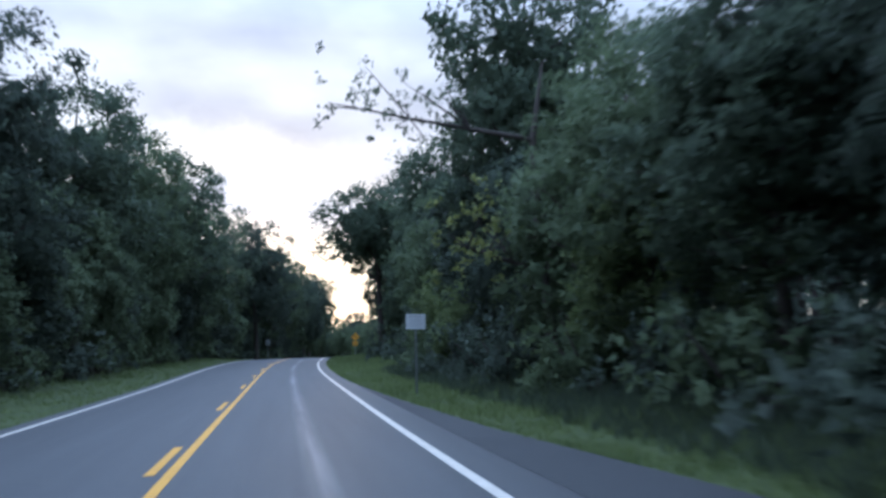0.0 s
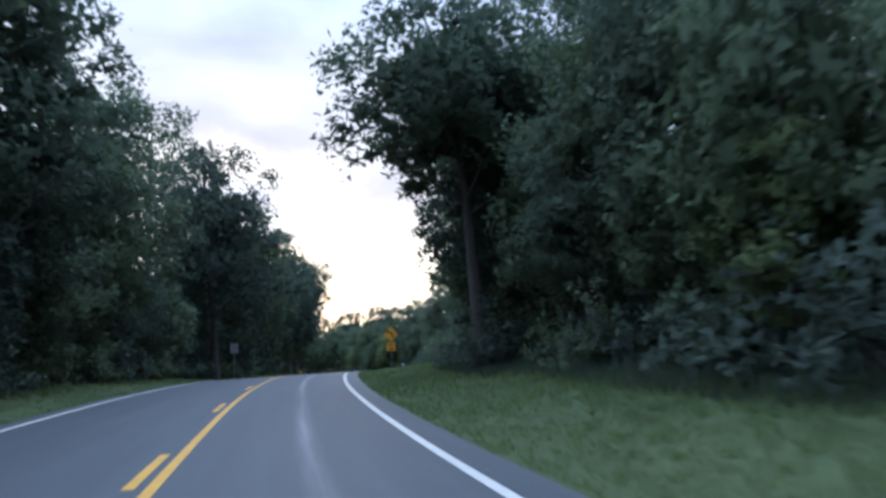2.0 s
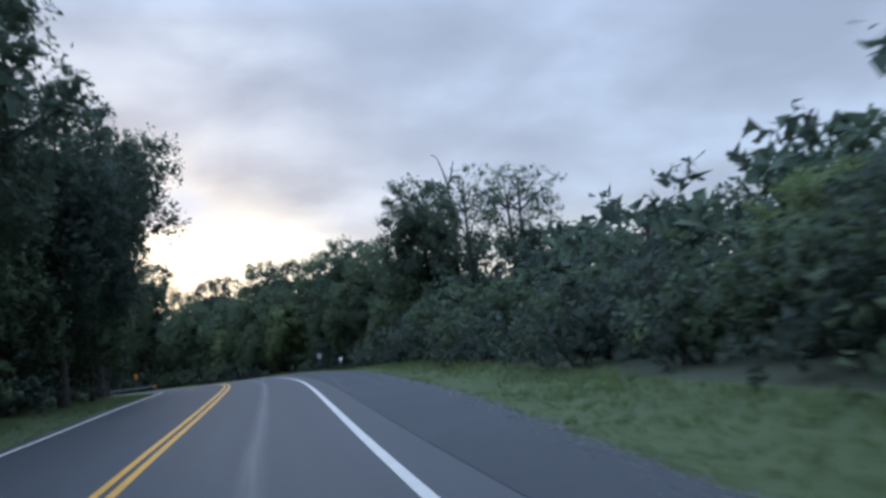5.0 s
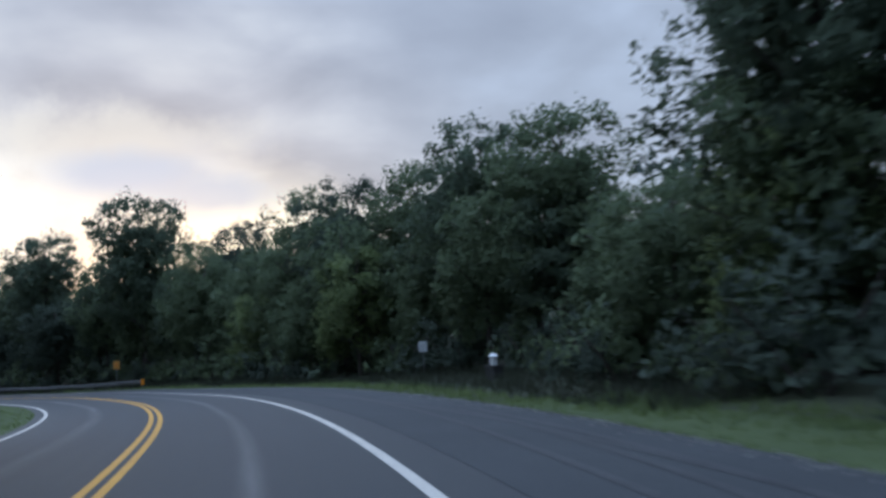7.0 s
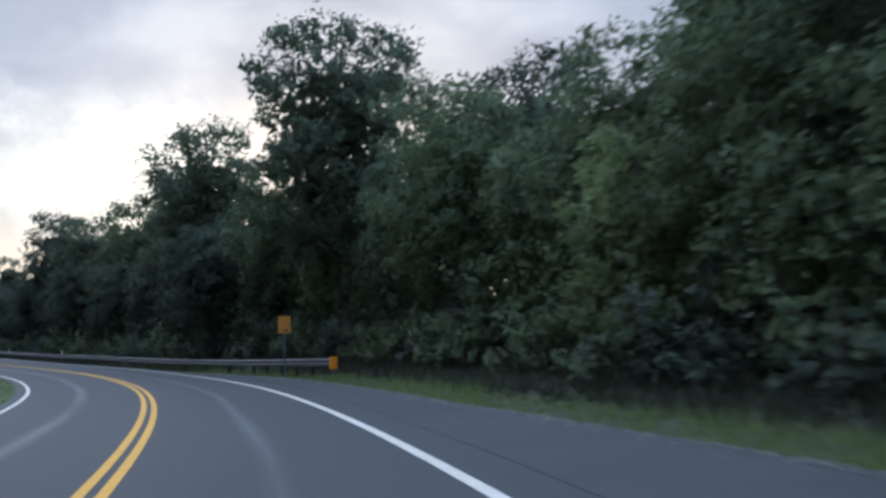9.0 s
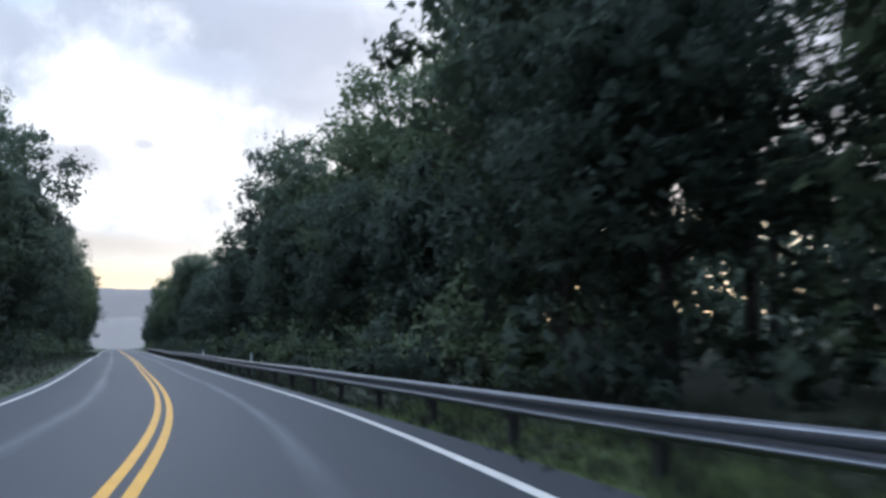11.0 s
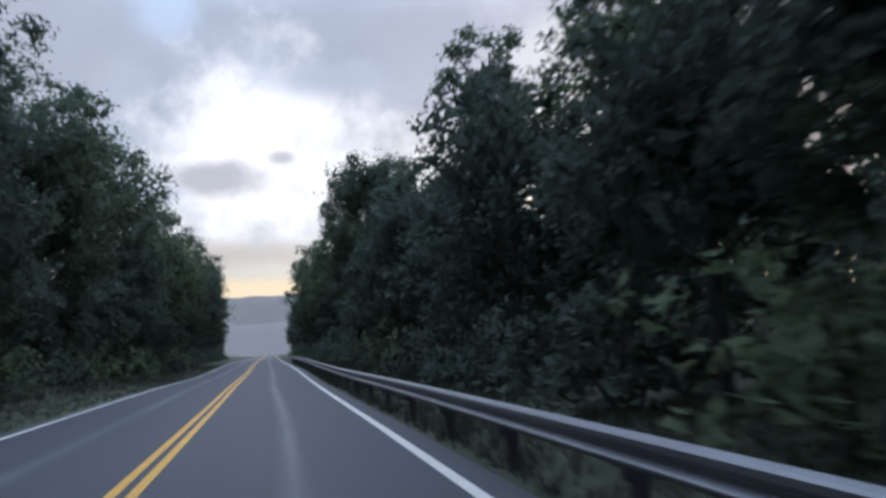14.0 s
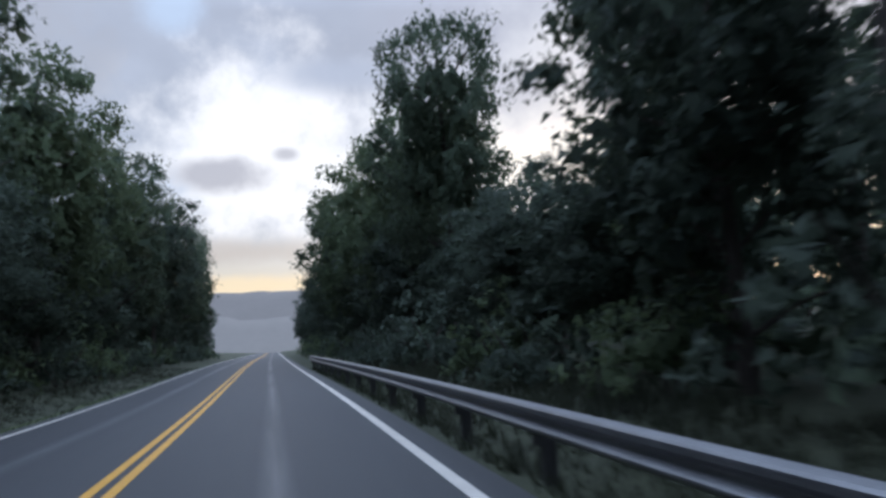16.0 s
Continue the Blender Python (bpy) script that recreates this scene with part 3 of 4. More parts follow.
def tree(label, height, radius, base, mat, clumps, per, leaf, category="tree", top=0.35, limbs=9, lean=0.0, gappy=0.0, name="tree", thin=False, lump=0.95):
    """A tapered trunk with limbs and a crown of leaf sprays. base: share of the height below the crown."""
    ob = thing(name, label, category)
    bm = bmesh.new()
    r0 = 0.016 * height + 0.03
    bend = [Vector((lean * (k / 6) ** 1.5 * height + RNG.normal() * 0.05 * k * 0.3, RNG.normal() * 0.05 * k * 0.3, -0.3 + (height * 0.9 + 0.3) * k / 6)) for k in range(7)]
    tube(bm, bend, [r0 * (1.25 if k == 0 else 1 - 0.14 * k) for k in range(7)], 8)
    centres, spreads, middles = [], [], []
    z0 = base * height
    span = height - z0
    mid_z = z0 + span * 0.54
    lobes = []
    for k in range(clumps):        # small masses of leaves, spread through an egg-shaped crown
        f = (k + 0.5) / clumps
        cz = 1 - 2 * f
        a = 2.39996 * k + RNG.normal() * 0.3
        deep = (0.50 + 0.48 * RNG.random() ** 0.6) * (0.84 + 0.42 * noise.noise((math.cos(a) * 1.3 + height, math.sin(a) * 1.3, cz * 1.6 + radius)))
        deep = min(deep, 0.96) if cz < 0.8 else 0.74 + 0.14 * RNG.random()
        rr = math.sqrt(max(0.02 if cz > 0 or base > 0.15 else 0.45, 1 - cz * cz)) ** 0.8 * deep
        size = lump * (0.75 + 0.65 * RNG.random() ** 1.5)
        z = min(height - size * 0.8, mid_z + cz * span * 0.48 * (0.35 + 0.65 * deep if abs(cz) < 0.6 else deep))
        i = min(5, max(0, int(z / (height * 0.9) * 6)))
        ax = bend[i]
        p = Vector((ax.x + math.cos(a) * rr * radius, ax.y + math.sin(a) * rr * radius, z))
        if RNG.random() < gappy:
            continue
        lobes.append((p, size))
        if k % 6 == 0 and 0.1 * height < z < height * 0.92:
            root = bend[i].lerp(bend[i + 1], 0.2) - Vector((0, 0, min(0.25 * rr * radius, 0.3 * z)))
            tube(bm, [root, root.lerp(p, 0.5) + Vector((0, 0, 0.12)), p], [r0 * 0.36, r0 * 0.2, 0.022], 5)
        centres.append(p)
        middles.append(p * 0.3 + Vector((ax.x, ax.y, mid_z)) * 0.7)
        spreads.append(size * 1.12)
    trunk = part("trunk", bm, BARK, ob)
    for q in trunk.data.polygons:
        q.use_smooth = True
    me = leaf_mesh("crown", centres, spreads, per, leaf, mat, middles, core=[(np.array(c), r * (0.4 if thin else 1.0)) for c, r in lobes], heart=0.0 if thin else 0.036 * height)
    crown = new("crown", me)
    crown.parent = ob
    return ob


def shrub(label, height, radius, mat, clumps, per, leaf):
    ob = thing("shrub", label, "shrub")
    centres, spreads = [], []
    for k in range(3):
        a = k * 2.1 + RNG.random()
        tip = Vector((math.cos(a) * radius * 0.6, math.sin(a) * radius * 0.6, height * (0.5 + 0.4 * RNG.random())))
        stem = bmesh.new()
        tube(stem, [Vector((0, 0, -0.2)), tip * 0.5, tip], [0.05, 0.035, 0.012], 5)
        part("stem", stem, BARK, ob)
    for k in range(clumps):
        a, u = RNG.random() * 6.283, RNG.random() ** 0.6
        zz = RNG.random()
        rr = radius * u * math.sqrt(max(0.08, 1 - (zz * 0.95) ** 2))
        centres.append((math.cos(a) * rr, math.sin(a) * rr, 0.12 + zz * height * (0.85 + 0.2 * math.sin(a * 3))))
        spreads.append(0.28 + 0.25 * RNG.random())
    crown = new("foliage", leaf_mesh("foliage", centres, spreads, per, leaf, mat, [(0, 0, 0.3)] * len(centres), core=[((0, 0, height * 0.35), radius * 0.62), ((radius * 0.4, 0, height * 0.3), radius * 0.45), ((-radius * 0.35, radius * 0.3, height * 0.35), radius * 0.5)], inner=70, most=0.15))
    crown.parent = ob
    return ob


MAKE = {}


def pattern(key, builder):
    """Keeps one built thing of a kind; its first use takes the original, later uses copy it."""
    MAKE[key] = [builder, False]


def put(key, s, off, scale=1.0, tall=None, spin=None, sink=0.1, mirror=1):
    ob, used = MAKE[key]
    p = at(s, off, -sink)
    a = RNG.random() * 360 if spin is None else spin
    sz = (tall or scale)
    m = pose(p.x, p.y, p.z, RNG.normal() * 1.2, RNG.normal() * 1.2, a) @ Matrix.Diagonal((scale, scale, sz, 1))
    if used:
        return copy_thing(ob, m @ Matrix.Diagonal((1 / ob.scale.x, 1 / ob.scale.y, 1 / ob.scale.z, 1)))
    MAKE[key][1] = True
    ob.matrix_basis = m
    return ob


# one of each kind, scaled on placing
pattern("oak", tree("tall dark green oak with a lobed crown in the woods' edge", 16, 5.0, 0.10, LEAF_OAK, 120, 96, 0.138))
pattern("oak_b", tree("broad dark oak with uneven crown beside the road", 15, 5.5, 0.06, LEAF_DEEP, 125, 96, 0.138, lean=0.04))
pattern("maple", tree("mid-green maple with dense rounded crown by the road", 14, 4.9, 0.05, LEAF_MAPLE, 115, 96, 0.135))
pattern("slim", tree("slender tall tree with open feathery crown", 17, 2.9, 0.25, LEAF_OAK, 66, 88, 0.12, gappy=0.08, lump=0.75))
pattern("young", tree("young leafy tree filling the edge of the woods", 8, 3.0, 0.02, LEAF_MAPLE, 66, 72, 0.11, lump=0.72))
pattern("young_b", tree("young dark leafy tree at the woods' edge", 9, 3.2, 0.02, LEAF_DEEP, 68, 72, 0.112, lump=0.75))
pattern("open", tree("tall open tree with sky showing through its thin crown", 15, 4.2, 0.32, LEAF_OAK, 90, 60, 0.11, gappy=0.22, thin=True, lump=0.72))
pattern("airy", tree("tall oak with sky showing through its ragged upper crown", 16, 5.0, 0.22, LEAF_OAK, 105, 72, 0.125, gappy=0.28, thin=True, lump=0.85))
pattern("high", tree("tall oak with a high spreading crown over the bend", 16, 5.2, 0.40, LEAF_OAK, 100, 96, 0.135))
pattern("crest", tree("tall bare-stemmed oak with a flat crown hanging towards the road", 16, 5.2, 0.62, LEAF_OAK, 62, 96, 0.135))
pattern("sapling", tree("fresh green sapling thicket at the woods' edge", 7, 2.8, 0.02, LEAF_BRIGHT, 62, 64, 0.11, lump=0.66))
pattern("shrub", shrub("leafy green shrub at the foot of the woods", 2.4, 1.6, LEAF_SHRUB, 40, 18, 0.10))
pattern("shrub_b", shrub("dark tangled undergrowth shrub under the trees", 2.1, 1.9, LEAF_DEEP, 40, 18, 0.105))
BASE = {"oak": 16, "oak_b": 15, "maple": 14, "slim": 17, "young": 8, "young_b": 9, "open": 15, "airy": 16, "crest": 16, "high": 16, "sapling": 7}


def plant(key, s, off, top, wide=1.0, spin=None):
    """A tree whose top stands top metres over the road's level."""
    h = top * 1.03 - lie(s, off)
    k = h / BASE[key]
    return put(key, s, off, scale=max(0.7, k ** 0.7) * wide, tall=k, spin=spin)


# trees that stand out against the sky: kind, station, metres right, top over the road
OUT_RIGHT = [("oak_b", 20, 13, 15), ("oak_b", 34, 13.4, 12.6), ("maple", 46, 13.0, 11.8), ("oak", 58, 12.6, 20.0), ("maple", 67, 14, 9.6), ("oak_b", 78, 17.0, 14), ("oak", 90, 14.8, 18.6), ("maple", 97, 14.6, 16.0),
             ("high", 106, 9.9, 17.2, 1.25), ("oak_b", 110, 14.2, 20.0), ("oak", 119, 12.8, 17.4), ("maple", 131, 14.2, 12.2, 0.9), ("maple", 143, 15.3, 13.4, 0.9), ("young", 160, 20, 6.5),
             ("open", 193, 16.5, 12.8), ("open", 195, 20.5, 13.4), ("open", 189, 18.5, 11.6), ("oak", 203, 16.8, 14.5, 1.0), ("maple", 214, 19.5, 7.6), ("maple", 221, 18.6, 12.6, 1.05), ("oak", 229, 18.8, 14.4, 1.1), ("maple", 237, 19.0, 14.2, 0.95), ("oak_b", 246, 18.2, 15.0, 1.0), ("maple", 252, 17.6, 15.4), ("maple", 249, 14.2, 10.6, 0.9),
             ("maple", 241, 15.0, 11.0), ("maple", 257, 16.0, 11.6), ("oak", 279, 12.8, 20.5, 1.12), ("maple", 268, 14.0, 13.4), ("oak_b", 271, 20.5, 16.5), ("maple", 289, 12.8, 14.5),
             ("oak", 302, 11.8, 19.6, 1.12), ("maple", 312, 13.4, 17.5), ("maple", 323, 12.6, 16.6), ("oak", 338, 11.2, 16.4, 1.08), ("oak_b", 356, 11.8, 19.0, 1.0), ("maple", 372, 13.0, 13.4, 0.82),
             ("slim", 386, 11.6, 15.4), ("oak_b", 395, 12.6, 11.4), ("crest", 405, 8.2, 13.8, 0.84), ("oak_b", 405, 12.0, 11.5), ("oak", 415, 11.8, 16.0, 0.82), ("oak", 439, 11.2, 18.2, 0.76), ("maple", 448, 10.6, 16), ("maple", 460, 10, 16), ("oak", 474, 9.4, 15.5), ("oak_b", 490, 10.0, 15)]
OUT_LEFT = [("oak", 24, -12, 15.5), ("maple", 40, -11.5, 15), ("oak_b", 56, -11, 16), ("oak", 72, -10.8, 17.5), ("maple", 87, -10.6, 19.0), ("oak", 101, -9.8, 19.4, 1.1), ("maple", 115, -9.4, 16.0), ("airy", 119, -10.6, 19.6), ("airy", 129, -10.4, 19.8),
            ("oak_b", 139, -7.6, 19.4, 1.05), ("maple", 151, -8.0, 17.3), ("oak", 168, -8.6, 17.6, 1.05), ("oak_b", 184, -7.6, 15.5, 0.95), ("oak_b", 196, -8.8, 14.0, 0.85), ("oak", 195, -8.8, 15.5), ("high", 198, -7.6, 17.6, 1.15), ("young_b", 202, -8.2, 7.0), ("young", 192, -7.4, 8.0), ("maple", 209, -7.7, 16.5, 0.8),
            ("oak", 329, -9.5, 15), ("oak_b", 345, -10, 17), ("oak", 362, -11.2, 16.5), ("oak_b", 384, -11.2, 17.2), ("oak", 404, -11.6, 18.8), ("slim", 420, -13.0, 22.8), ("oak", 427, -10.8, 20.6),
            ("maple", 446, -10.2, 18.2), ("oak", 468, -9.8, 18), ("oak_b", 488, -9.6, 18), ("oak", 510, -10, 18), ("oak", 531, -10.5, 20.5)]
for key, s, off, top, *wide in OUT_RIGHT + OUT_LEFT:
    plant(key, s, off, top, *wide)

for s, off, top in ((40, 10.6, 5.6), (58, 9.8, 4.6), (65, 10.2, 5.6), (73, 11.2, 5.2), (84, 12.5, 6.0), (156, 14.5, 4.6), (203, 15.2, 6.6), (238, 14.6, 8.5), (252, 12.6, 7.0)):
    plant("sapling", s, off, top)


def overhang(s, off, up, reach, rise, clumps, mat=LEAF_OAK, label="leaning roadside tree with a long limb over the road"):
    """A long limb with thin sprays that leans out over the road."""
    root = at(s, off)
    ob = thing("tree", label, "tree", pose(root.x, root.y, root.z, 0, 0, turn(s)))
    bm = bmesh.new()
    tube(bm, [Vector((0, 0, -0.3)), Vector((-0.15, 0, up * 0.5)), Vector((-0.3, 0, up)), Vector((0.2, 0.2, up * 1.35))], [0.2, 0.16, 0.12, 0.04], 8)
    part("trunk", bm, BARK, ob)
    bm = bmesh.new()
    pts = [Vector((-0.3 - reach * f, 0.4 * math.sin(f * 4), up + rise * f ** 0.7)) for f in (0, 0.3, 0.6, 0.85, 1.0)]
    tube(bm, pts, [0.10, 0.075, 0.05, 0.03, 0.012], 6)
    centres, spreads = [], []
    for k in range(clumps):
        f = 0.25 + 0.75 * RNG.random()
        i = min(3, int(f * 4))
        c = pts[i].lerp(pts[i + 1], RNG.random()) + Vector((RNG.normal() * 0.5, RNG.normal() * 0.7, 0.4 + RNG.normal() * 0.75))
        if k % 3 == 0:
            tube(bm, [pts[i], pts[i].lerp(c, 0.6), c], [0.03, 0.02, 0.008], 4)
        centres.append(c)
        spreads.append(0.28 + 0.25 * RNG.random())
    part("limb", bm, BARK, ob)
    sprays = new("foliage", leaf_mesh("foliage", centres, spreads, 22, 0.085, mat, [tuple(pts[2])] * len(centres)))
    sprays.parent = ob
    return ob


overhang(47.5, 10.2, 8.2, 7.0, 1.0, 46)
overhang(44.8, 9.6, 3.4, 2.8, 0.9, 34, LEAF_PALE, "young roadside tree with pale yellow-green boughs")


def edge(side, s):
    """How far the woods' edge stands from the centre line."""
    if side > 0:
        r = 8.5 if s < 70 else 9.9 if 98 < s < 112 else 10.8
        if 126 < s < 290:
            r = max(r, paved(s)[1] + (7.8 if 217 < s < 237 else 6.8 if 207 < s < 237 else 2.9 if s < 197 else 5.0 if s < 208 else 2.9))
        return r if s < 290 else 7.6
    if 192 < s < 305:
        return 15.0
    return 8.6


def low(side, s, top):
    """Low young growth beside the pull-off, where the sky comes down behind it."""
    if side > 0 and 124 < s < 200:
        return top * (0.36 if s > 150 else 0.47)
    if side > 0 and 388 < s < 433:
        return min(top, 6.5 if s > 415 else 10.5)
    return top * 0.85 if side > 0 and 205 < s < 262 else top


FRONT = ["young", "young_b", "maple", "young_b", "young", "oak_b"]
for side in (1, -1):
    s = -14.0
    while s < 560:
        near = s < 470
        e = edge(side, s)
        skip = side < 0 and 192 < s < 300
        if not skip:
            key = FRONT[int(RNG.random() * 6)]
            if side > 0 and 124 < s < 204:
                key = "young" if RNG.random() < 0.5 else "young_b"
            if s > 285:      # dark-leaved kinds past the bend: deep woodland shade put into leaf colour
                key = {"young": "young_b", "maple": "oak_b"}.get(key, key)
            elif RNG.random() < 0.5:
                key = {"young_b": "young", "oak_b": "oak"}.get(key, key)
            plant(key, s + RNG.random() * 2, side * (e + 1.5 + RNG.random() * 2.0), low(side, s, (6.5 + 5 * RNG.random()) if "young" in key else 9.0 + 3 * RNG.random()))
            put("shrub" if RNG.random() < 0.5 else "shrub_b", s + RNG.random() * 3, side * (e + RNG.random() * 1.2), 0.9 + 0.6 * RNG.random())
            if side < 0 and s < 195:
                plant("young" if RNG.random() < 0.4 else "young_b", s + 2.8, side * (e + 0.4 + RNG.random()), 5.0 + 3.0 * RNG.random())
            if s < (330 if side > 0 else 185):
                put("shrub_b" if RNG.random() < 0.6 else "shrub", s + 3 + RNG.random() * 2, side * (e + 0.6 + RNG.random() * 1.2), 1.0 + 0.7 * RNG.random())
        s += 5.8 if near else 8


BACK_RIGHT = ((0, 60, 110, 135, 170, 195, 240, 280, 320, 350, 385, 600), (8, 11, 12, 7, 5.5, 7, 9.5, 12, 12, 12, 8, 8.5))
BACK_LEFT = ((0, 60, 110, 150, 180, 192, 200, 300, 320, 420, 600), (13, 13, 10.5, 10, 10, 9, 5, 6, 11, 14, 13))


def build_woods():
    """The trees that stand behind the front row, too many to tell apart."""
    verts_c, verts_r, axes = [], [], []
    bm = bmesh.new()
    for side in (1, -1):
        for row, gap in enumerate((6.0, 6.5, 7.0, 7.5, 8.5)):
            s = -20.0 + row * 2
            while s < 600:
                e = edge(side, s) + 5.0 + row * 5.0
                if side < 0 and 192 < s < 300:
                    e += 4
                p = at(s + RNG.random() * 3, side * (e + RNG.random() * 3), 0)
                h = float(np.interp(s, *(BACK_RIGHT if side > 0 else BACK_LEFT))) * (0.85 + 0.25 * RNG.random())
                tube(bm, [p - Vector((0, 0, 0.3)), p + Vector((0, 0, h * 0.5)), p + Vector((0, 0, h * 0.85))], [0.22, 0.15, 0.05], 5)
                for k in range(20 if row < 3 else 12):
                    f = RNG.random() if row < 3 else RNG.random() * 0.7
                    z = 0.6 + f * (h - 0.6)
                    r = 3.4 * math.sin(math.pi * min(0.95, 0.25 + 0.66 * f)) ** 0.8
                    a = RNG.random() * 6.283
                    u = RNG.random() ** 0.5
                    verts_c.append((p.x + math.cos(a) * r * u, p.y + math.sin(a) * r * u, p.z + z))
                    verts_r.append(0.8 + 0.5 * RNG.random())
                    axes.append((p.x, p.y, p.z + h * 0.45))
                for k in range(9):      # undergrowth that closes the view between the trunks
                    q = at(s + RNG.random() * gap, side * (e + RNG.random() * 5), 0.2 + 5.6 * RNG.random())
                    verts_c.append(tuple(q))
                    verts_r.append(1.3 + 0.7 * RNG.random())
                    axes.append((q.x, q.y, q.z - 2))
                s += gap
    for side in (1, -1):      # brambles and saplings along the foot of the edge
        for k in range(520):
            s = -15 + 600 * (k + RNG.random()) / 520
            q = at(s, side * (edge(side, s) + 0.6 + RNG.random() * 3.0), 0.15 + 1.7 * RNG.random() ** 1.3)
            verts_c.append(tuple(q))
            verts_r.append(0.6 + 0.5 * RNG.random())
            axes.append((q.x, q.y, q.z - 1.5))
    for k in range(1500):      # deep woods on the bank, where the low sky would show between the trunks
        s = 225 + 335 * (k + RNG.random()) / 1500
        q = at(s, edge(1, s) + 5 + 20 * RNG.random(), 0.4 + min(9.5, float(np.interp(s, *BACK_RIGHT)) - 1) * RNG.random())
        verts_c.append(tuple(q))
        verts_r.append(1.6 + 0.8 * RNG.random())
        axes.append((q.x, q.y, q.z - 2))
    woods = thing("woods", "dense dark green woodland behind the roadside trees", "woods", kind="stuff")
    part("trunk", bm, BARK, woods)
    for mat, k in ((LEAF_DEEP, 0), (LEAF_OAK, 1)):
        crown = new("crown", leaf_mesh("crown", verts_c[k::2], verts_r[k::2], 10, 0.25, mat, axes[k::2], core=list(zip(verts_c, verts_r))[k::2], inner=11, most=0.46))
        crown.parent = woods


build_woods()


# ridges far beyond the road's end, with haze put into their colour
def build_ridge(name, r, top, rough, mat, label, seed):
    """A long wooded ridge: a ragged crest, a slope towards the road with spurs, and a back."""
    verts, faces = [], []
    n, rows = 90, 6
    for k in range(n + 1):
        a = radians(135 + 26 * (k / n * 2 - 1))
        crest = top + 14 * noise.noise((k * 0.22, seed, 0)) + rough * noise.noise((k * 1.7, seed, 4))
        for q in range(rows + 1):
            f = q / rows
            d = r * (1 - 0.16 * (1 - f)) + 40 * noise.noise((k * 0.5, f * 3, seed)) * (1 - f)
            verts.append((d * math.cos(a), d * math.sin(a), -90 + (crest + 90) * f ** 0.8))
        verts.append((r * 1.15 * math.cos(a), r * 1.15 * math.sin(a), crest - 40))
    m = rows + 2
    for k in range(n):
        for q in range(m - 1):
            b = k * m + q
            faces.append((b, b + m, b + m + 1, b + 1))
    ob = mesh_object(name, verts, faces, mat, shade=True)
    return tagged(ob, label, "hill", kind="structure")


build_ridge("distant_hill", 3000, 134, 5, HAZE_HILL, "wooded ridge on the horizon, greyed by painted haze", 0.0)
build_ridge("valley_wood", 1500, 22, 6, HAZE_VALLEY, "wooded slope below the far ridge, paled by painted mist", 5.0)


# ---------------------------------------------------------------- roadside things


def block(bm, x0, x1, y0, y1, z0, z1, bevel=0.0):
    r = bmesh.ops.create_cube(bm, size=1.0, matrix=Matrix.Translation(((x0 + x1) / 2, (y0 + y1) / 2, (z0 + z1) / 2)) @ Matrix.Diagonal((x1 - x0, y1 - y0, z1 - z0, 1)))
    if bevel:
        edges = {e for v in r["verts"] for e in v.link_edges}
        bmesh.ops.bevel(bm, geom=list(edges), offset=bevel, segments=2, affect="EDGES", profile=0.5)


def plate(name, width, height, mat, parent, z, y=-0.03, corner=0.04, spin=0.0, label="", thick=0.004):
    """A rounded flat sheet that faces -y, centred at height z."""
    bm = bmesh.new()
    pts = []
    for cx, cz, a0 in ((1, 1, 0), (-1, 1, 90), (-1, -1, 180), (1, -1, 270)):
        for k in range(4):
            a = radians(a0 + 30 * k)
            pts.append((cx * (width / 2 - corner) + math.cos(a) * corner, cz * (height / 2 - corner) + math.sin(a) * corner))
    c, s_ = math.cos(radians(spin)), math.sin(radians(spin))
    front = [bm.verts.new((px * c - pz * s_, y, z + px * s_ + pz * c)) for px, pz in pts]
    face = bm.faces.new(front)
    ext = bmesh.ops.extrude_face_region(bm, geom=[face])
    for v in ext["geom"]:
        if isinstance(v, bmesh.types.BMVert):
            v.co.y += thick
    bmesh.ops.recalc_face_normals(bm, faces=bm.faces)
    return part(name, bm, mat, parent, label)


def u_post(parent, height, y=0.0, name="post"):
    """A flanged steel channel post with punched holes left out of sight behind the plate."""
    bm = bmesh.new()
    prof = [(-0.04, 0.0), (-0.022, 0.0), (-0.016, 0.03), (0.016, 0.03), (0.022, 0.0), (0.04, 0.0), (0.04, 0.006), (0.026, 0.006), (0.02, 0.036), (-0.02, 0.036), (-0.026, 0.006), (-0.04, 0.006)]
    lo = [bm.verts.new((px, y + py, -0.4)) for px, py in prof]
    hi = [bm.verts.new((px, y + py, height)) for px, py in prof]
    n = len(prof)
    for k in range(n):
        bm.faces.new((lo[k], lo[(k + 1) % n], hi[(k + 1) % n], hi[k]))
    bm.faces.new(hi)
    bmesh.ops.recalc_face_normals(bm, faces=bm.faces)
    return part(name, bm, POST_STEEL, parent)


def bolt(parent, z, y):
    bm = bmesh.new()
    bmesh.ops.create_cone(bm, segments=8, radius1=0.012, radius2=0.009, depth=0.01, cap_ends=True, matrix=Matrix.Translation((0, y, z)) @ Matrix.Rotation(radians(90), 4, "X"))
    return part("bolt", bm, GALV, parent)


def text_part(name, body, size, mat, parent, x, y, z):
    cu = bpy.data.curves.new(name, "FONT")
    cu.body, cu.size, cu.align_x, cu.align_y, cu.extrude = body, size, "CENTER", "CENTER", 0.002
    ob = new(name, cu)
    ob.matrix_basis = pose(x, y, z, 90, 0, 0)
    bpy.context.view_layer.update()
    me = bpy.data.meshes.new_from_object(ob.evaluated_get(bpy.context.evaluated_depsgraph_get()))
    bpy.data.objects.remove(ob)
    me.transform(pose(x, y, z, 90, 0, 0))
    me.materials.clear()
    me.materials.append(mat)
    out = new(name, me)
    out.parent = parent
    return out


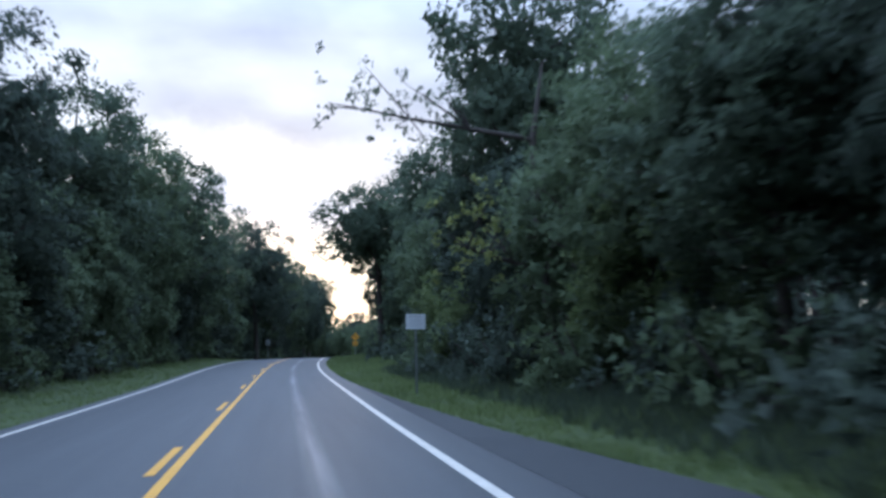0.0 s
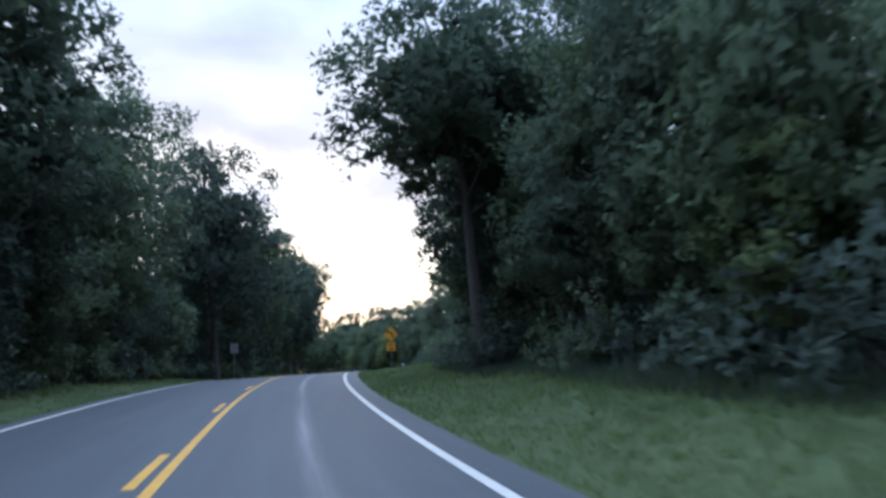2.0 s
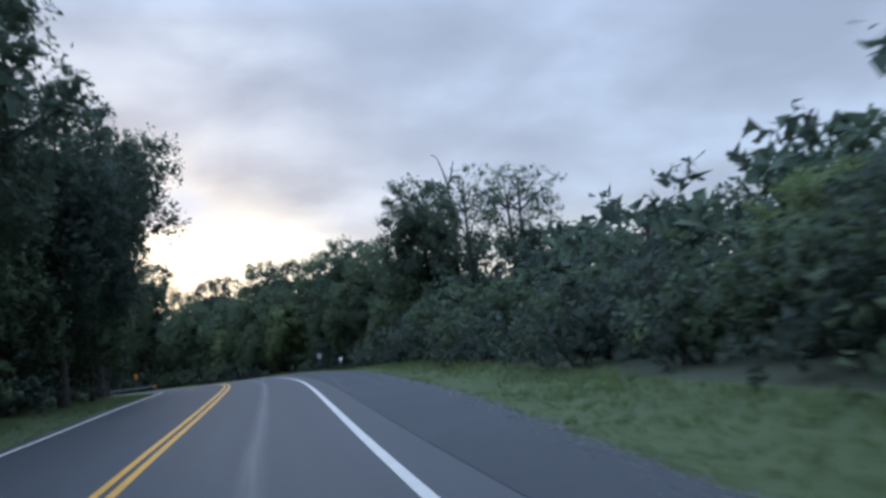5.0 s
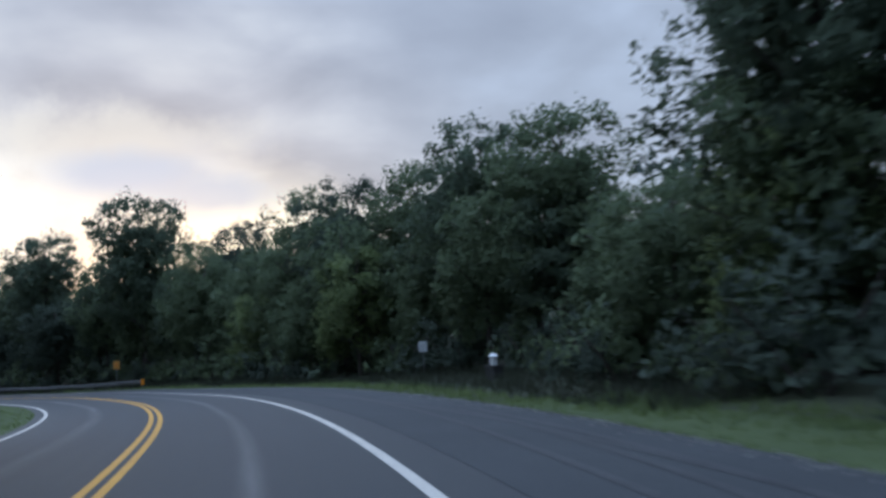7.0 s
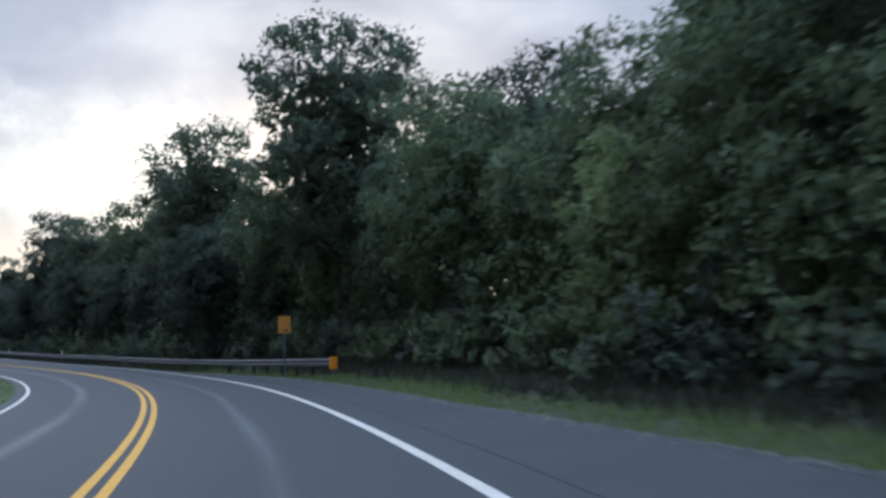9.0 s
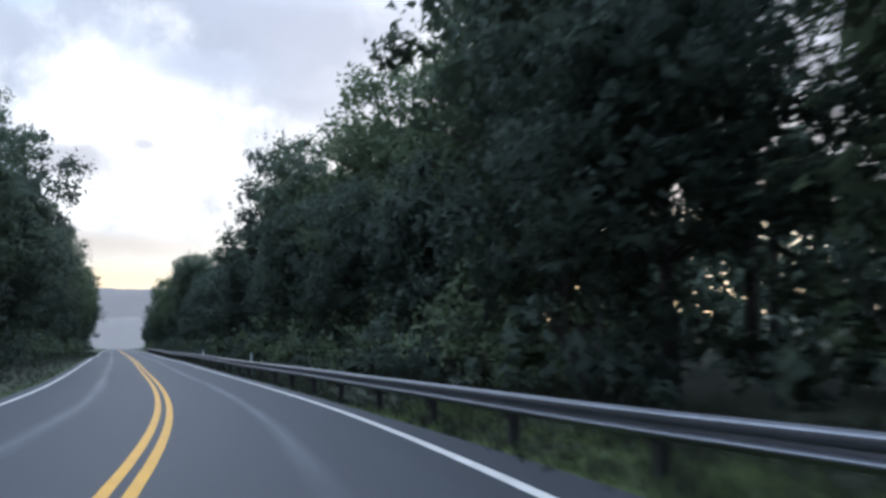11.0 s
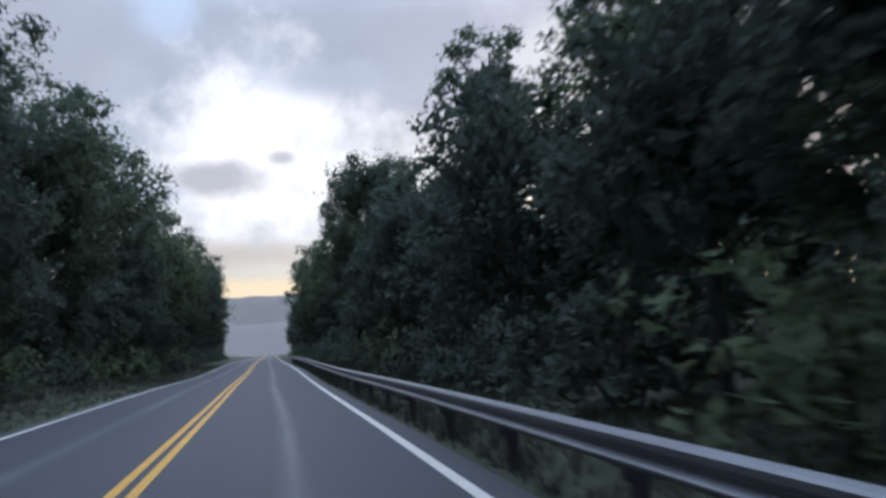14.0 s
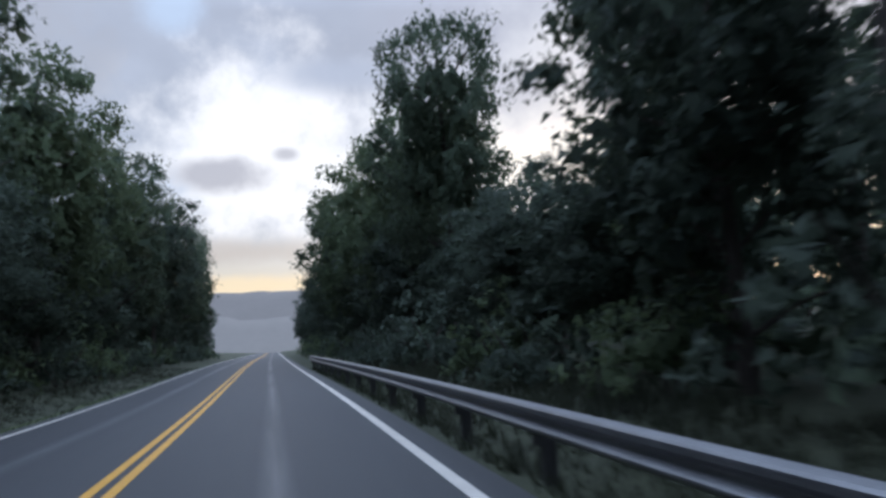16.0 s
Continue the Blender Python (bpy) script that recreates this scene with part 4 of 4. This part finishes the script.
def stand(s, off, face=0.0, lean=0.0):
    p = at(s, off)
    return pose(p.x, p.y, p.z, 0, lean, turn(s) + face)


def over_road(s, off, up):
    """Height over the ground of a place up metres over the centre line's level."""
    return up - lie(s, off)


def curve_sign():
    s, off = 127.0, 6.6
    ob = thing("curve_warning_sign", "yellow diamond left-curve sign over a 45 plate on steel post", "road sign", stand(s, off, 6))
    zd, zp = over_road(s, off, 2.52), over_road(s, off, 1.70)
    u_post(ob, zd + 0.35)
    d = plate("diamond_plate", 0.74, 0.74, SIGN_YELLOW, ob, zd, -0.012, 0.05, 45, "yellow reflective diamond plate")
    plate("border", 0.70, 0.70, SIGN_BLACK, d, zd, -0.0145, 0.045, 45, "thin black border", 0.002)
    plate("panel", 0.675, 0.675, SIGN_YELLOW, d, zd, -0.017, 0.04, 45, "", 0.002)
    bm = bmesh.new()      # arrow: a shaft that bends to the left, with its head
    path = []
    for k in range(9):
        a = radians(0 + 11 * k)
        path.append((0.11 - 0.26 + 0.26 * math.cos(a), -0.04 + 0.20 * math.sin(a)))
    path = [(0.11, -0.24), (0.11, -0.14)] + path
    w = 0.042
    quads = []
    for k, (px, pz) in enumerate(path):
        qx, qz = path[min(k + 1, len(path) - 1)]
        ox, oz = path[max(k - 1, 0)]
        tx, tz = qx - ox, qz - oz
        ln = math.hypot(tx, tz)
        quads.append((bm.verts.new((px - tz / ln * w, -0.022, zd + pz + tx / ln * w)), bm.verts.new((px + tz / ln * w, -0.022, zd + pz - tx / ln * w))))
    for a, b in zip(quads, quads[1:]):
        bm.faces.new((a[0], a[1], b[1], b[0]))
    hx, hz = path[-1]
    bm.faces.new([bm.verts.new((hx - 0.17, -0.022, zd + hz + 0.0)), bm.verts.new((hx + 0.0, -0.022, zd + hz - 0.11)), bm.verts.new((hx + 0.02, -0.022, zd + hz + 0.11))])
    part("arrow", bm, SIGN_BLACK, d, "black left-bending arrow")
    q = plate("speed_plate", 0.60, 0.60, SIGN_YELLOW, ob, zp, -0.012, 0.04, 0, "yellow square advisory speed plate")
    text_part("numeral", "45", 0.40, SIGN_BLACK, q, 0.0, -0.018, zp + 0.09)
    plate("lettering_bar", 0.40, 0.075, SIGN_BLACK, q, zp - 0.19, -0.0145, 0.01, 0, "", 0.002)
    for z in (zd - 0.25, zd + 0.25, zp - 0.2, zp + 0.2):
        bolt(ob, z, -0.02)


def notice_sign():
    p = Vector((-0.84, 29.36, 0))
    s = 51.9
    h = station(s)[3]
    off = 5.9
    for k in range(3):     # the station beside the post
        x, y, z, h, b = station(s)
        s += (p.x - x) * math.cos(h) + (p.y - y) * math.sin(h)
        off = (p.x - x) * math.sin(h) - (p.y - y) * math.cos(h)
    ob = thing("notice_sign", "white rectangular notice sign with small unreadable lines on a post", "road sign", stand(s, off, 4))
    zc = 1.04 - at(s, off).z
    u_post(ob, zc + 0.25)
    d = plate("plate", 0.69, 0.52, SIGN_WHITE, ob, zc, -0.012, 0.03, 0, "white painted plate")
    for x, z, w, h in ((0.0, 0.18, 0.44, 0.026), (0.0, 0.07, 0.50, 0.010), (-0.04, 0.0, 0.42, 0.010), (0.02, -0.07, 0.48, 0.010), (0.0, -0.15, 0.34, 0.010)):
        bm = bmesh.new()
        block(bm, x - w / 2, x + w / 2, -0.016, -0.0125, zc + z - h / 2, zc + z + h / 2)
        part("lettering_bar", bm, SIGN_BACK, d)
    bolt(ob, zc + 0.18, -0.02)
    bolt(ob, zc - 0.18, -0.02)


def back_sign():
    s, off = 137.0, -5.7
    ob = thing("roadside_sign", "grey metal back of a rectangular sign on a post", "road sign", stand(s, off, 184))
    zc = over_road(s, off, 2.42)
    u_post(ob, zc + 0.25)
    plate("plate", 0.61, 0.76, SIGN_BACK, ob, zc, -0.012, 0.03, 0, "bare aluminium plate")
    bolt(ob, zc + 0.2, 0.04)
    bolt(ob, zc - 0.2, 0.04)


def small_plate_sign():
    s, off = 227.0, 13.9
    ob = thing("property_sign", "small grey-white plate on a thin stake before dark woods", "sign", stand(s, off, -20))
    zc = over_road(s, off, 1.68)
    u_post(ob, zc + 0.2)
    d = plate("plate", 0.44, 0.52, SIGN_WHITE, ob, zc, -0.012, 0.02, 0)
    for z in (0.12, 0.0, -0.12):
        bm = bmesh.new()
        block(bm, -0.16, 0.16, -0.016, -0.0125, zc + z - 0.02, zc + z + 0.02)
        part("lettering_bar", bm, SIGN_BACK, d)


def gate_pillar():
    s, off = 216.0, 12.4
    ob = thing("gate_pillar", "dark stone gate pillar topped by a white lantern with a flat cap", "pillar", stand(s, off, 20))
    top = over_road(s, off, 0.62)
    bm = bmesh.new()
    block(bm, -0.24, 0.24, -0.24, 0.24, -0.3, top, 0.02)
    part("shaft", bm, DARK_STONE, ob, "dark weathered shaft")
    bm = bmesh.new()
    block(bm, -0.28, 0.28, -0.28, 0.28, top, top + 0.06, 0.015)
    part("capstone", bm, DARK_STONE, ob)
    lamp = bmesh.new()
    block(lamp, -0.10, 0.10, -0.10, 0.10, top + 0.06, top + 0.34, 0.02)
    part("lantern", lamp, PLASTIC_WHITE, ob, "white lantern box")
    bm = bmesh.new()
    bmesh.ops.create_cone(bm, segments=16, radius1=0.21, radius2=0.08, depth=0.11, cap_ends=True, matrix=Matrix.Translation((0, 0, top + 0.45)))
    part("cap", bm, PLASTIC_WHITE, ob, "white flared cap")
    bm = bmesh.new()
    bmesh.ops.create_cone(bm, segments=10, radius1=0.05, radius2=0.05, depth=0.07, cap_ends=True, matrix=Matrix.Translation((0, 0, top + 0.37)))
    part("neck", bm, POST_STEEL, ob)


def marker_sign():
    s, off = 270.0, 6.35
    ob = thing("chevron_sign", "amber-orange rectangular marker sign on a post behind the guard rail", "road sign", stand(s, off, 14))
    zc = over_road(s, off, 2.35)
    u_post(ob, zc + 0.3)
    d = plate("plate", 0.61, 0.76, SIGN_AMBER, ob, zc, -0.012, 0.03, 0, "amber reflective plate")
    bm = bmesh.new()      # faint dark chevron low on the plate
    pts = [(-0.02, -0.30), (0.20, -0.30), (0.10, -0.20), (0.03, -0.24)]
    bm.faces.new([bm.verts.new((px, -0.016, zc + pz)) for px, pz in pts])
    part("chevron", bm, SIGN_BLACK, d)
    bolt(ob, zc + 0.25, -0.02)
    bolt(ob, zc - 0.25, -0.02)


def rail_off(s):
    return float(np.interp(s, (266, 278, 290, 302, 312), (7.5, 6.2, 5.1, 4.6, 4.48)))


def guard_rail():
    """W-shaped beam in lapped lengths on steel posts with blocks; it bends in from its flared end."""
    ob = thing("guard_rail", "weathered galvanised W-beam guard rail on steel posts along the road", "guard rail")
    prof = [(0.0, 0.156), (0.010, 0.154), (0.060, 0.132), (0.080, 0.112), (0.083, 0.090), (0.080, 0.066), (0.016, 0.016), (0.010, 0.0),
            (0.016, -0.030), (0.070, -0.066), (0.082, -0.078), (0.082, -0.094), (0.072, -0.110), (0.012, -0.150), (0.0, -0.156)]
    s0, s1, length = 266.5, 452.0, 7.62
    s = s0
    n = 0
    while s < s1:
        e = min(s + length + 0.25, s1 + 0.3)
        verts, faces = [], []
        steps = 4
        proud = 0.004 * (n % 2)
        for thick in (0.0, 0.004):
            for k in range(steps + 1):
                q = s + (e - s) * k / steps
                for px, pz in prof:
                    c = at(q, rail_off(q) - px - proud + thick)
                    base = at(q, rail_off(q), 0).z + 0.03 * min(1.0, max(0.0, (q - 285) / 15))
                    verts.append((c.x, c.y, base + 0.645 + pz))
        m = len(prof)
        half = m * (steps + 1)
        for k in range(steps):
            for j in range(m - 1):
                a = k * m + j
                faces.append((a, a + 1, a + m + 1, a + m))
                faces.append((half + a, half + a + m, half + a + m + 1, half + a + 1))
            faces.append((k * m, k * m + m, half + k * m + m, half + k * m))
            b = k * m + m - 1
            faces.append((b, half + b, half + b + m, b + m))
        mesh_object("beam", verts, faces, GALV, ob)
        s += length
        n += 1
    s = s0 + 0.6
    while s < s1:
        q = at(s, rail_off(s) + 0.16)
        h = turn(s)
        bm = bmesh.new()
        for y0, y1, x0, x1 in ((-0.05, 0.05, -0.075, -0.069), (-0.05, 0.05, 0.069, 0.075), (-0.003, 0.003, -0.069, 0.069)):
            block(bm, x0, x1, y0, y1, -0.5, 0.76)
        post = part("post", bm, RAIL_POST, ob)
        post.matrix_basis = pose(q.x, q.y, q.z, 0, 0, h)
        bm = bmesh.new()
        block(bm, -0.16, -0.077, -0.05, 0.05, 0.43, 0.77, 0.008)
        bl = part("offset_block", bm, RAIL_POST, ob)
        bl.matrix_basis = pose(q.x, q.y, q.z, 0, 0, h)
        s += 3.81 / 2 if s < 275 else 3.81
    return ob


def rail_end_marker():
    s = 266.3
    off = rail_off(s)
    ob = thing("rail_end_marker", "bright orange reflective marker on the guard rail's end", "marker", stand(s, off, 14))
    bm = bmesh.new()
    block(bm, -0.16, 0.16, -0.05, 0.02, 0.36, 0.86, 0.015)
    part("panel", bm, SIGN_ORANGE, ob)
    bm = bmesh.new()
    block(bm, -0.04, 0.04, 0.02, 0.10, -0.3, 0.80, 0.01)
    part("post", bm, WOOD_POST, ob)


def delineator(s, off, top, lean):
    ob = thing("delineator_post", "white flexible roadside marker post behind the guard rail", "marker post", stand(s, off, 0, lean), "delineator posts")
    h = over_road(s, off, top)
    bm = bmesh.new()
    block(bm, -0.025, 0.025, -0.012, 0.012, -0.3, h * 0.62, 0.005)
    part("lower_stake", bm, POST_STEEL, ob, "grey lower stake")
    bm = bmesh.new()
    block(bm, -0.036, 0.036, -0.02, 0.016, h * 0.60, h, 0.008)
    part("reflector_sleeve", bm, PLASTIC_WHITE, ob, "white upper sleeve")


def dead_snag():
    s, off = 203.0, 19.0
    ob = thing("dead_tree", "bare dead tree with a forked top above the crowns", "tree", stand(s, off))
    h = over_road(s, off, 14.0)
    bm = bmesh.new()
    tube(bm, [Vector((0, 0, -0.3)), Vector((0.1, 0, h * 0.5)), Vector((0, 0.1, h))], [0.24, 0.16, 0.09], 8)
    part("trunk", bm, BARK, ob)
    for pts in (((0, 0.1, h - 0.4), (-0.35, 0, h + 0.9), (-0.75, 0, h + 2.0), (-1.25, 0, h + 2.3)), ((0, 0.1, h - 0.4), (0.35, 0, h + 0.7), (0.6, 0, h + 1.7)), ((0, 0, h - 2.5), (-0.8, 0.2, h - 1.7), (-1.4, 0.2, h - 1.5)), ((0, 0, h - 3.2), (0.7, -0.2, h - 2.3), (1.1, -0.2, h - 1.2))):
        bm = bmesh.new()
        tube(bm, [Vector(p) for p in pts], [0.075, 0.055, 0.035, 0.02][:len(pts)], 6)
        part("branch", bm, BARK, ob)


def fallen_log():
    s, off = 415.0, 10.6
    q = at(s, off, 0.14)
    ob = thing("fallen_log", "pale weathered fallen log lying among roadside weeds", "log", pose(q.x, q.y, q.z, 0, 3, turn(s) + 15))
    bm = bmesh.new()
    tube(bm, [Vector((-1.5, 0, 0)), Vector((-0.5, 0.08, 0.03)), Vector((0.6, -0.05, 0.02)), Vector((1.7, 0.1, 0.0))], [0.15, 0.14, 0.12, 0.08], 9)
    part("trunk", bm, WOOD_POST, ob)
    bm = bmesh.new()
    tube(bm, [Vector((0.5, 0, 0.05)), Vector((0.9, 0.4, 0.35)), Vector((1.2, 0.7, 0.6))], [0.05, 0.035, 0.015], 6)
    part("branch", bm, WOOD_POST, ob)


curve_sign()
notice_sign()
back_sign()
small_plate_sign()
gate_pillar()
marker_sign()
guard_rail()
rail_end_marker()
delineator(321.6, 4.66, 1.17, -3)
delineator(347.5, 4.66, 1.12, 1)
dead_snag()
fallen_log()


def grass_strip(name, s0, s1, inner, outer, tufts, height, label, mat=GRASS, blades=7, rank=1.0):
    """Tufts of bent blades scattered between two offsets, longer in patches and, by rank, towards the outer side."""
    roots, tall = [], []
    for k in range(tufts):
        s = s0 + (s1 - s0) * (k + RNG.random()) / tufts
        a, b = inner(s), outer(s)
        f = RNG.random()
        off = a + (b - a) * f
        patch = noise.noise((s * 0.22, off * 0.45, 9.0)) + 0.6 * noise.noise((s * 0.9, off * 1.1, 2.0))
        roots.append(at(s, off, -0.02))
        tall.append(height * (0.75 + 0.5 * RNG.random()) * max(0.45, 1 + 0.7 * patch) * (1 + (rank - 1) * f * f))
    p = np.repeat(np.array(roots), blades, axis=0)
    h = np.repeat(np.array(tall), blades) * (0.55 + 0.6 * RNG.random(len(p)))
    p[:, :2] += RNG.normal(size=(len(p), 2)) * 0.06
    t = RNG.random(len(p)) * 6.283
    side = np.stack([np.cos(t), np.sin(t), 0 * t], axis=1) * (0.006 + 0.012 * RNG.random(len(p)))[:, None]
    bend = np.concatenate([RNG.normal(size=(len(p), 2)) * 0.4 * h[:, None], h[:, None]], axis=1)
    flip = np.where(side[:, 0] * bend[:, 1] > side[:, 1] * bend[:, 0], 1.0, -1.0)[:, None]
    v = np.stack([p - side * flip, p + side * flip, p + bend], axis=1).reshape(-1, 3)
    faces = np.arange(len(v)).reshape(-1, 3)
    n = np.concatenate([RNG.normal(size=(len(p), 2)) * 0.35, np.ones((len(p), 1))], axis=1)
    n /= np.linalg.norm(n, axis=1)[:, None]
    ob = mesh_object(name, v.tolist(), faces.tolist(), mat, shade=True)
    ob.data.normals_split_custom_set(np.repeat(n, 3, axis=0).tolist())
    return tagged(ob, label, "grass", kind="stuff")


grass_strip("verge_grass", 15, 135, lambda s: paved(s)[1] + 0.05, lambda s: edge(1, s) + 1.5, 19000, 0.15, "uneven long green verge grass between road and woods", rank=2.6)
grass_strip("verge_grass", 135, 300, lambda s: paved(s)[1] + 0.05, lambda s: paved(s)[1] + (3.4 if s < 205 else 1.9), 9000, 0.12, "thin yellow-green grass beside the pull-off", rank=2.2)
grass_strip("verge_grass", 10, 200, lambda s: -4.5, lambda s: -9.2, 8000, 0.12, "green verge grass on the road's far side", rank=2.2)
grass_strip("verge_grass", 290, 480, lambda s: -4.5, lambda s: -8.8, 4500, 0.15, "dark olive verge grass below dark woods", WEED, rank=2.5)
grass_strip("verge_weeds", 285, 450, lambda s: 4.35, lambda s: 8.6, 11000, 0.26, "rank weeds under and behind the guard rail, painted shade-dark", WEED, rank=2.0)
grass_strip("verge_grass", 195, 300, lambda s: -4.5, lambda s: -14.0, 4000, 0.14, "green verge grass inside the bend", rank=1.8)


# blades in the shade-darkened weed colour, for the gloom below the trees
grass_strip("verge_weeds", 200, 292, lambda s: paved(s)[1] + 1.6, lambda s: edge(1, s) + 1.0, 5200, 0.34, "tangled weeds at the foot of the woods, painted shade-dark", WEED, rank=1.6)
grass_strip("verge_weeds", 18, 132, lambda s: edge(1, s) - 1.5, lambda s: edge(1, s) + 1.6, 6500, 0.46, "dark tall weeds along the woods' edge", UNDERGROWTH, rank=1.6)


def gravel_edge(count):
    """Pale loose stones along the outer edge of the pull-off."""
    verts, faces = [], []
    for k in range(count):
        s = 140 + 140 * RNG.random()
        p = at(s, paved(s)[1] + RNG.normal() * 0.22 + 0.05, 0.012)
        r = 0.015 + 0.03 * RNG.random()
        n = len(verts)
        spin = RNG.random() * 6.283
        verts += [(p.x + math.cos(spin + j * 2.094) * r, p.y + math.sin(spin + j * 2.094) * r, p.z - 0.02) for j in range(3)]
        verts.append((p.x, p.y, p.z + r * 0.7))
        faces += [(n, n + 1, n + 3), (n + 1, n + 2, n + 3), (n + 2, n, n + 3)]
    ob = mesh_object("edge_gravel", verts, faces, STONE)
    return tagged(ob, "pale loose gravel along the pull-off's grassy edge", "gravel", kind="stuff")


gravel_edge(7000)


def tyre_mark(s0, s1, a, b, width):
    """A dark rubber track that swings off the lane onto the pull-off."""
    ob = ribbon("tyre_mark", s0, s1, 1.5, lambda s: [a + (b - a) * (0.5 - 0.5 * math.cos(math.pi * (s - s0) / (s1 - s0))) + d for d in (-width / 2, width / 2)], RUBBER, 0.011)
    return tagged(ob, "faint dark tyre track across gravelly asphalt", "tyre mark", "tyre tracks", "structure")


for s0, s1, a, b in ((168, 204, 4.7, 6.6), (169, 205, 6.1, 6.9), (176, 222, 5.2, 6.2), (190, 236, 6.7, 5.1), (205, 243, 5.9, 7.0)):
    tyre_mark(s0, s1, a, b, 0.16)
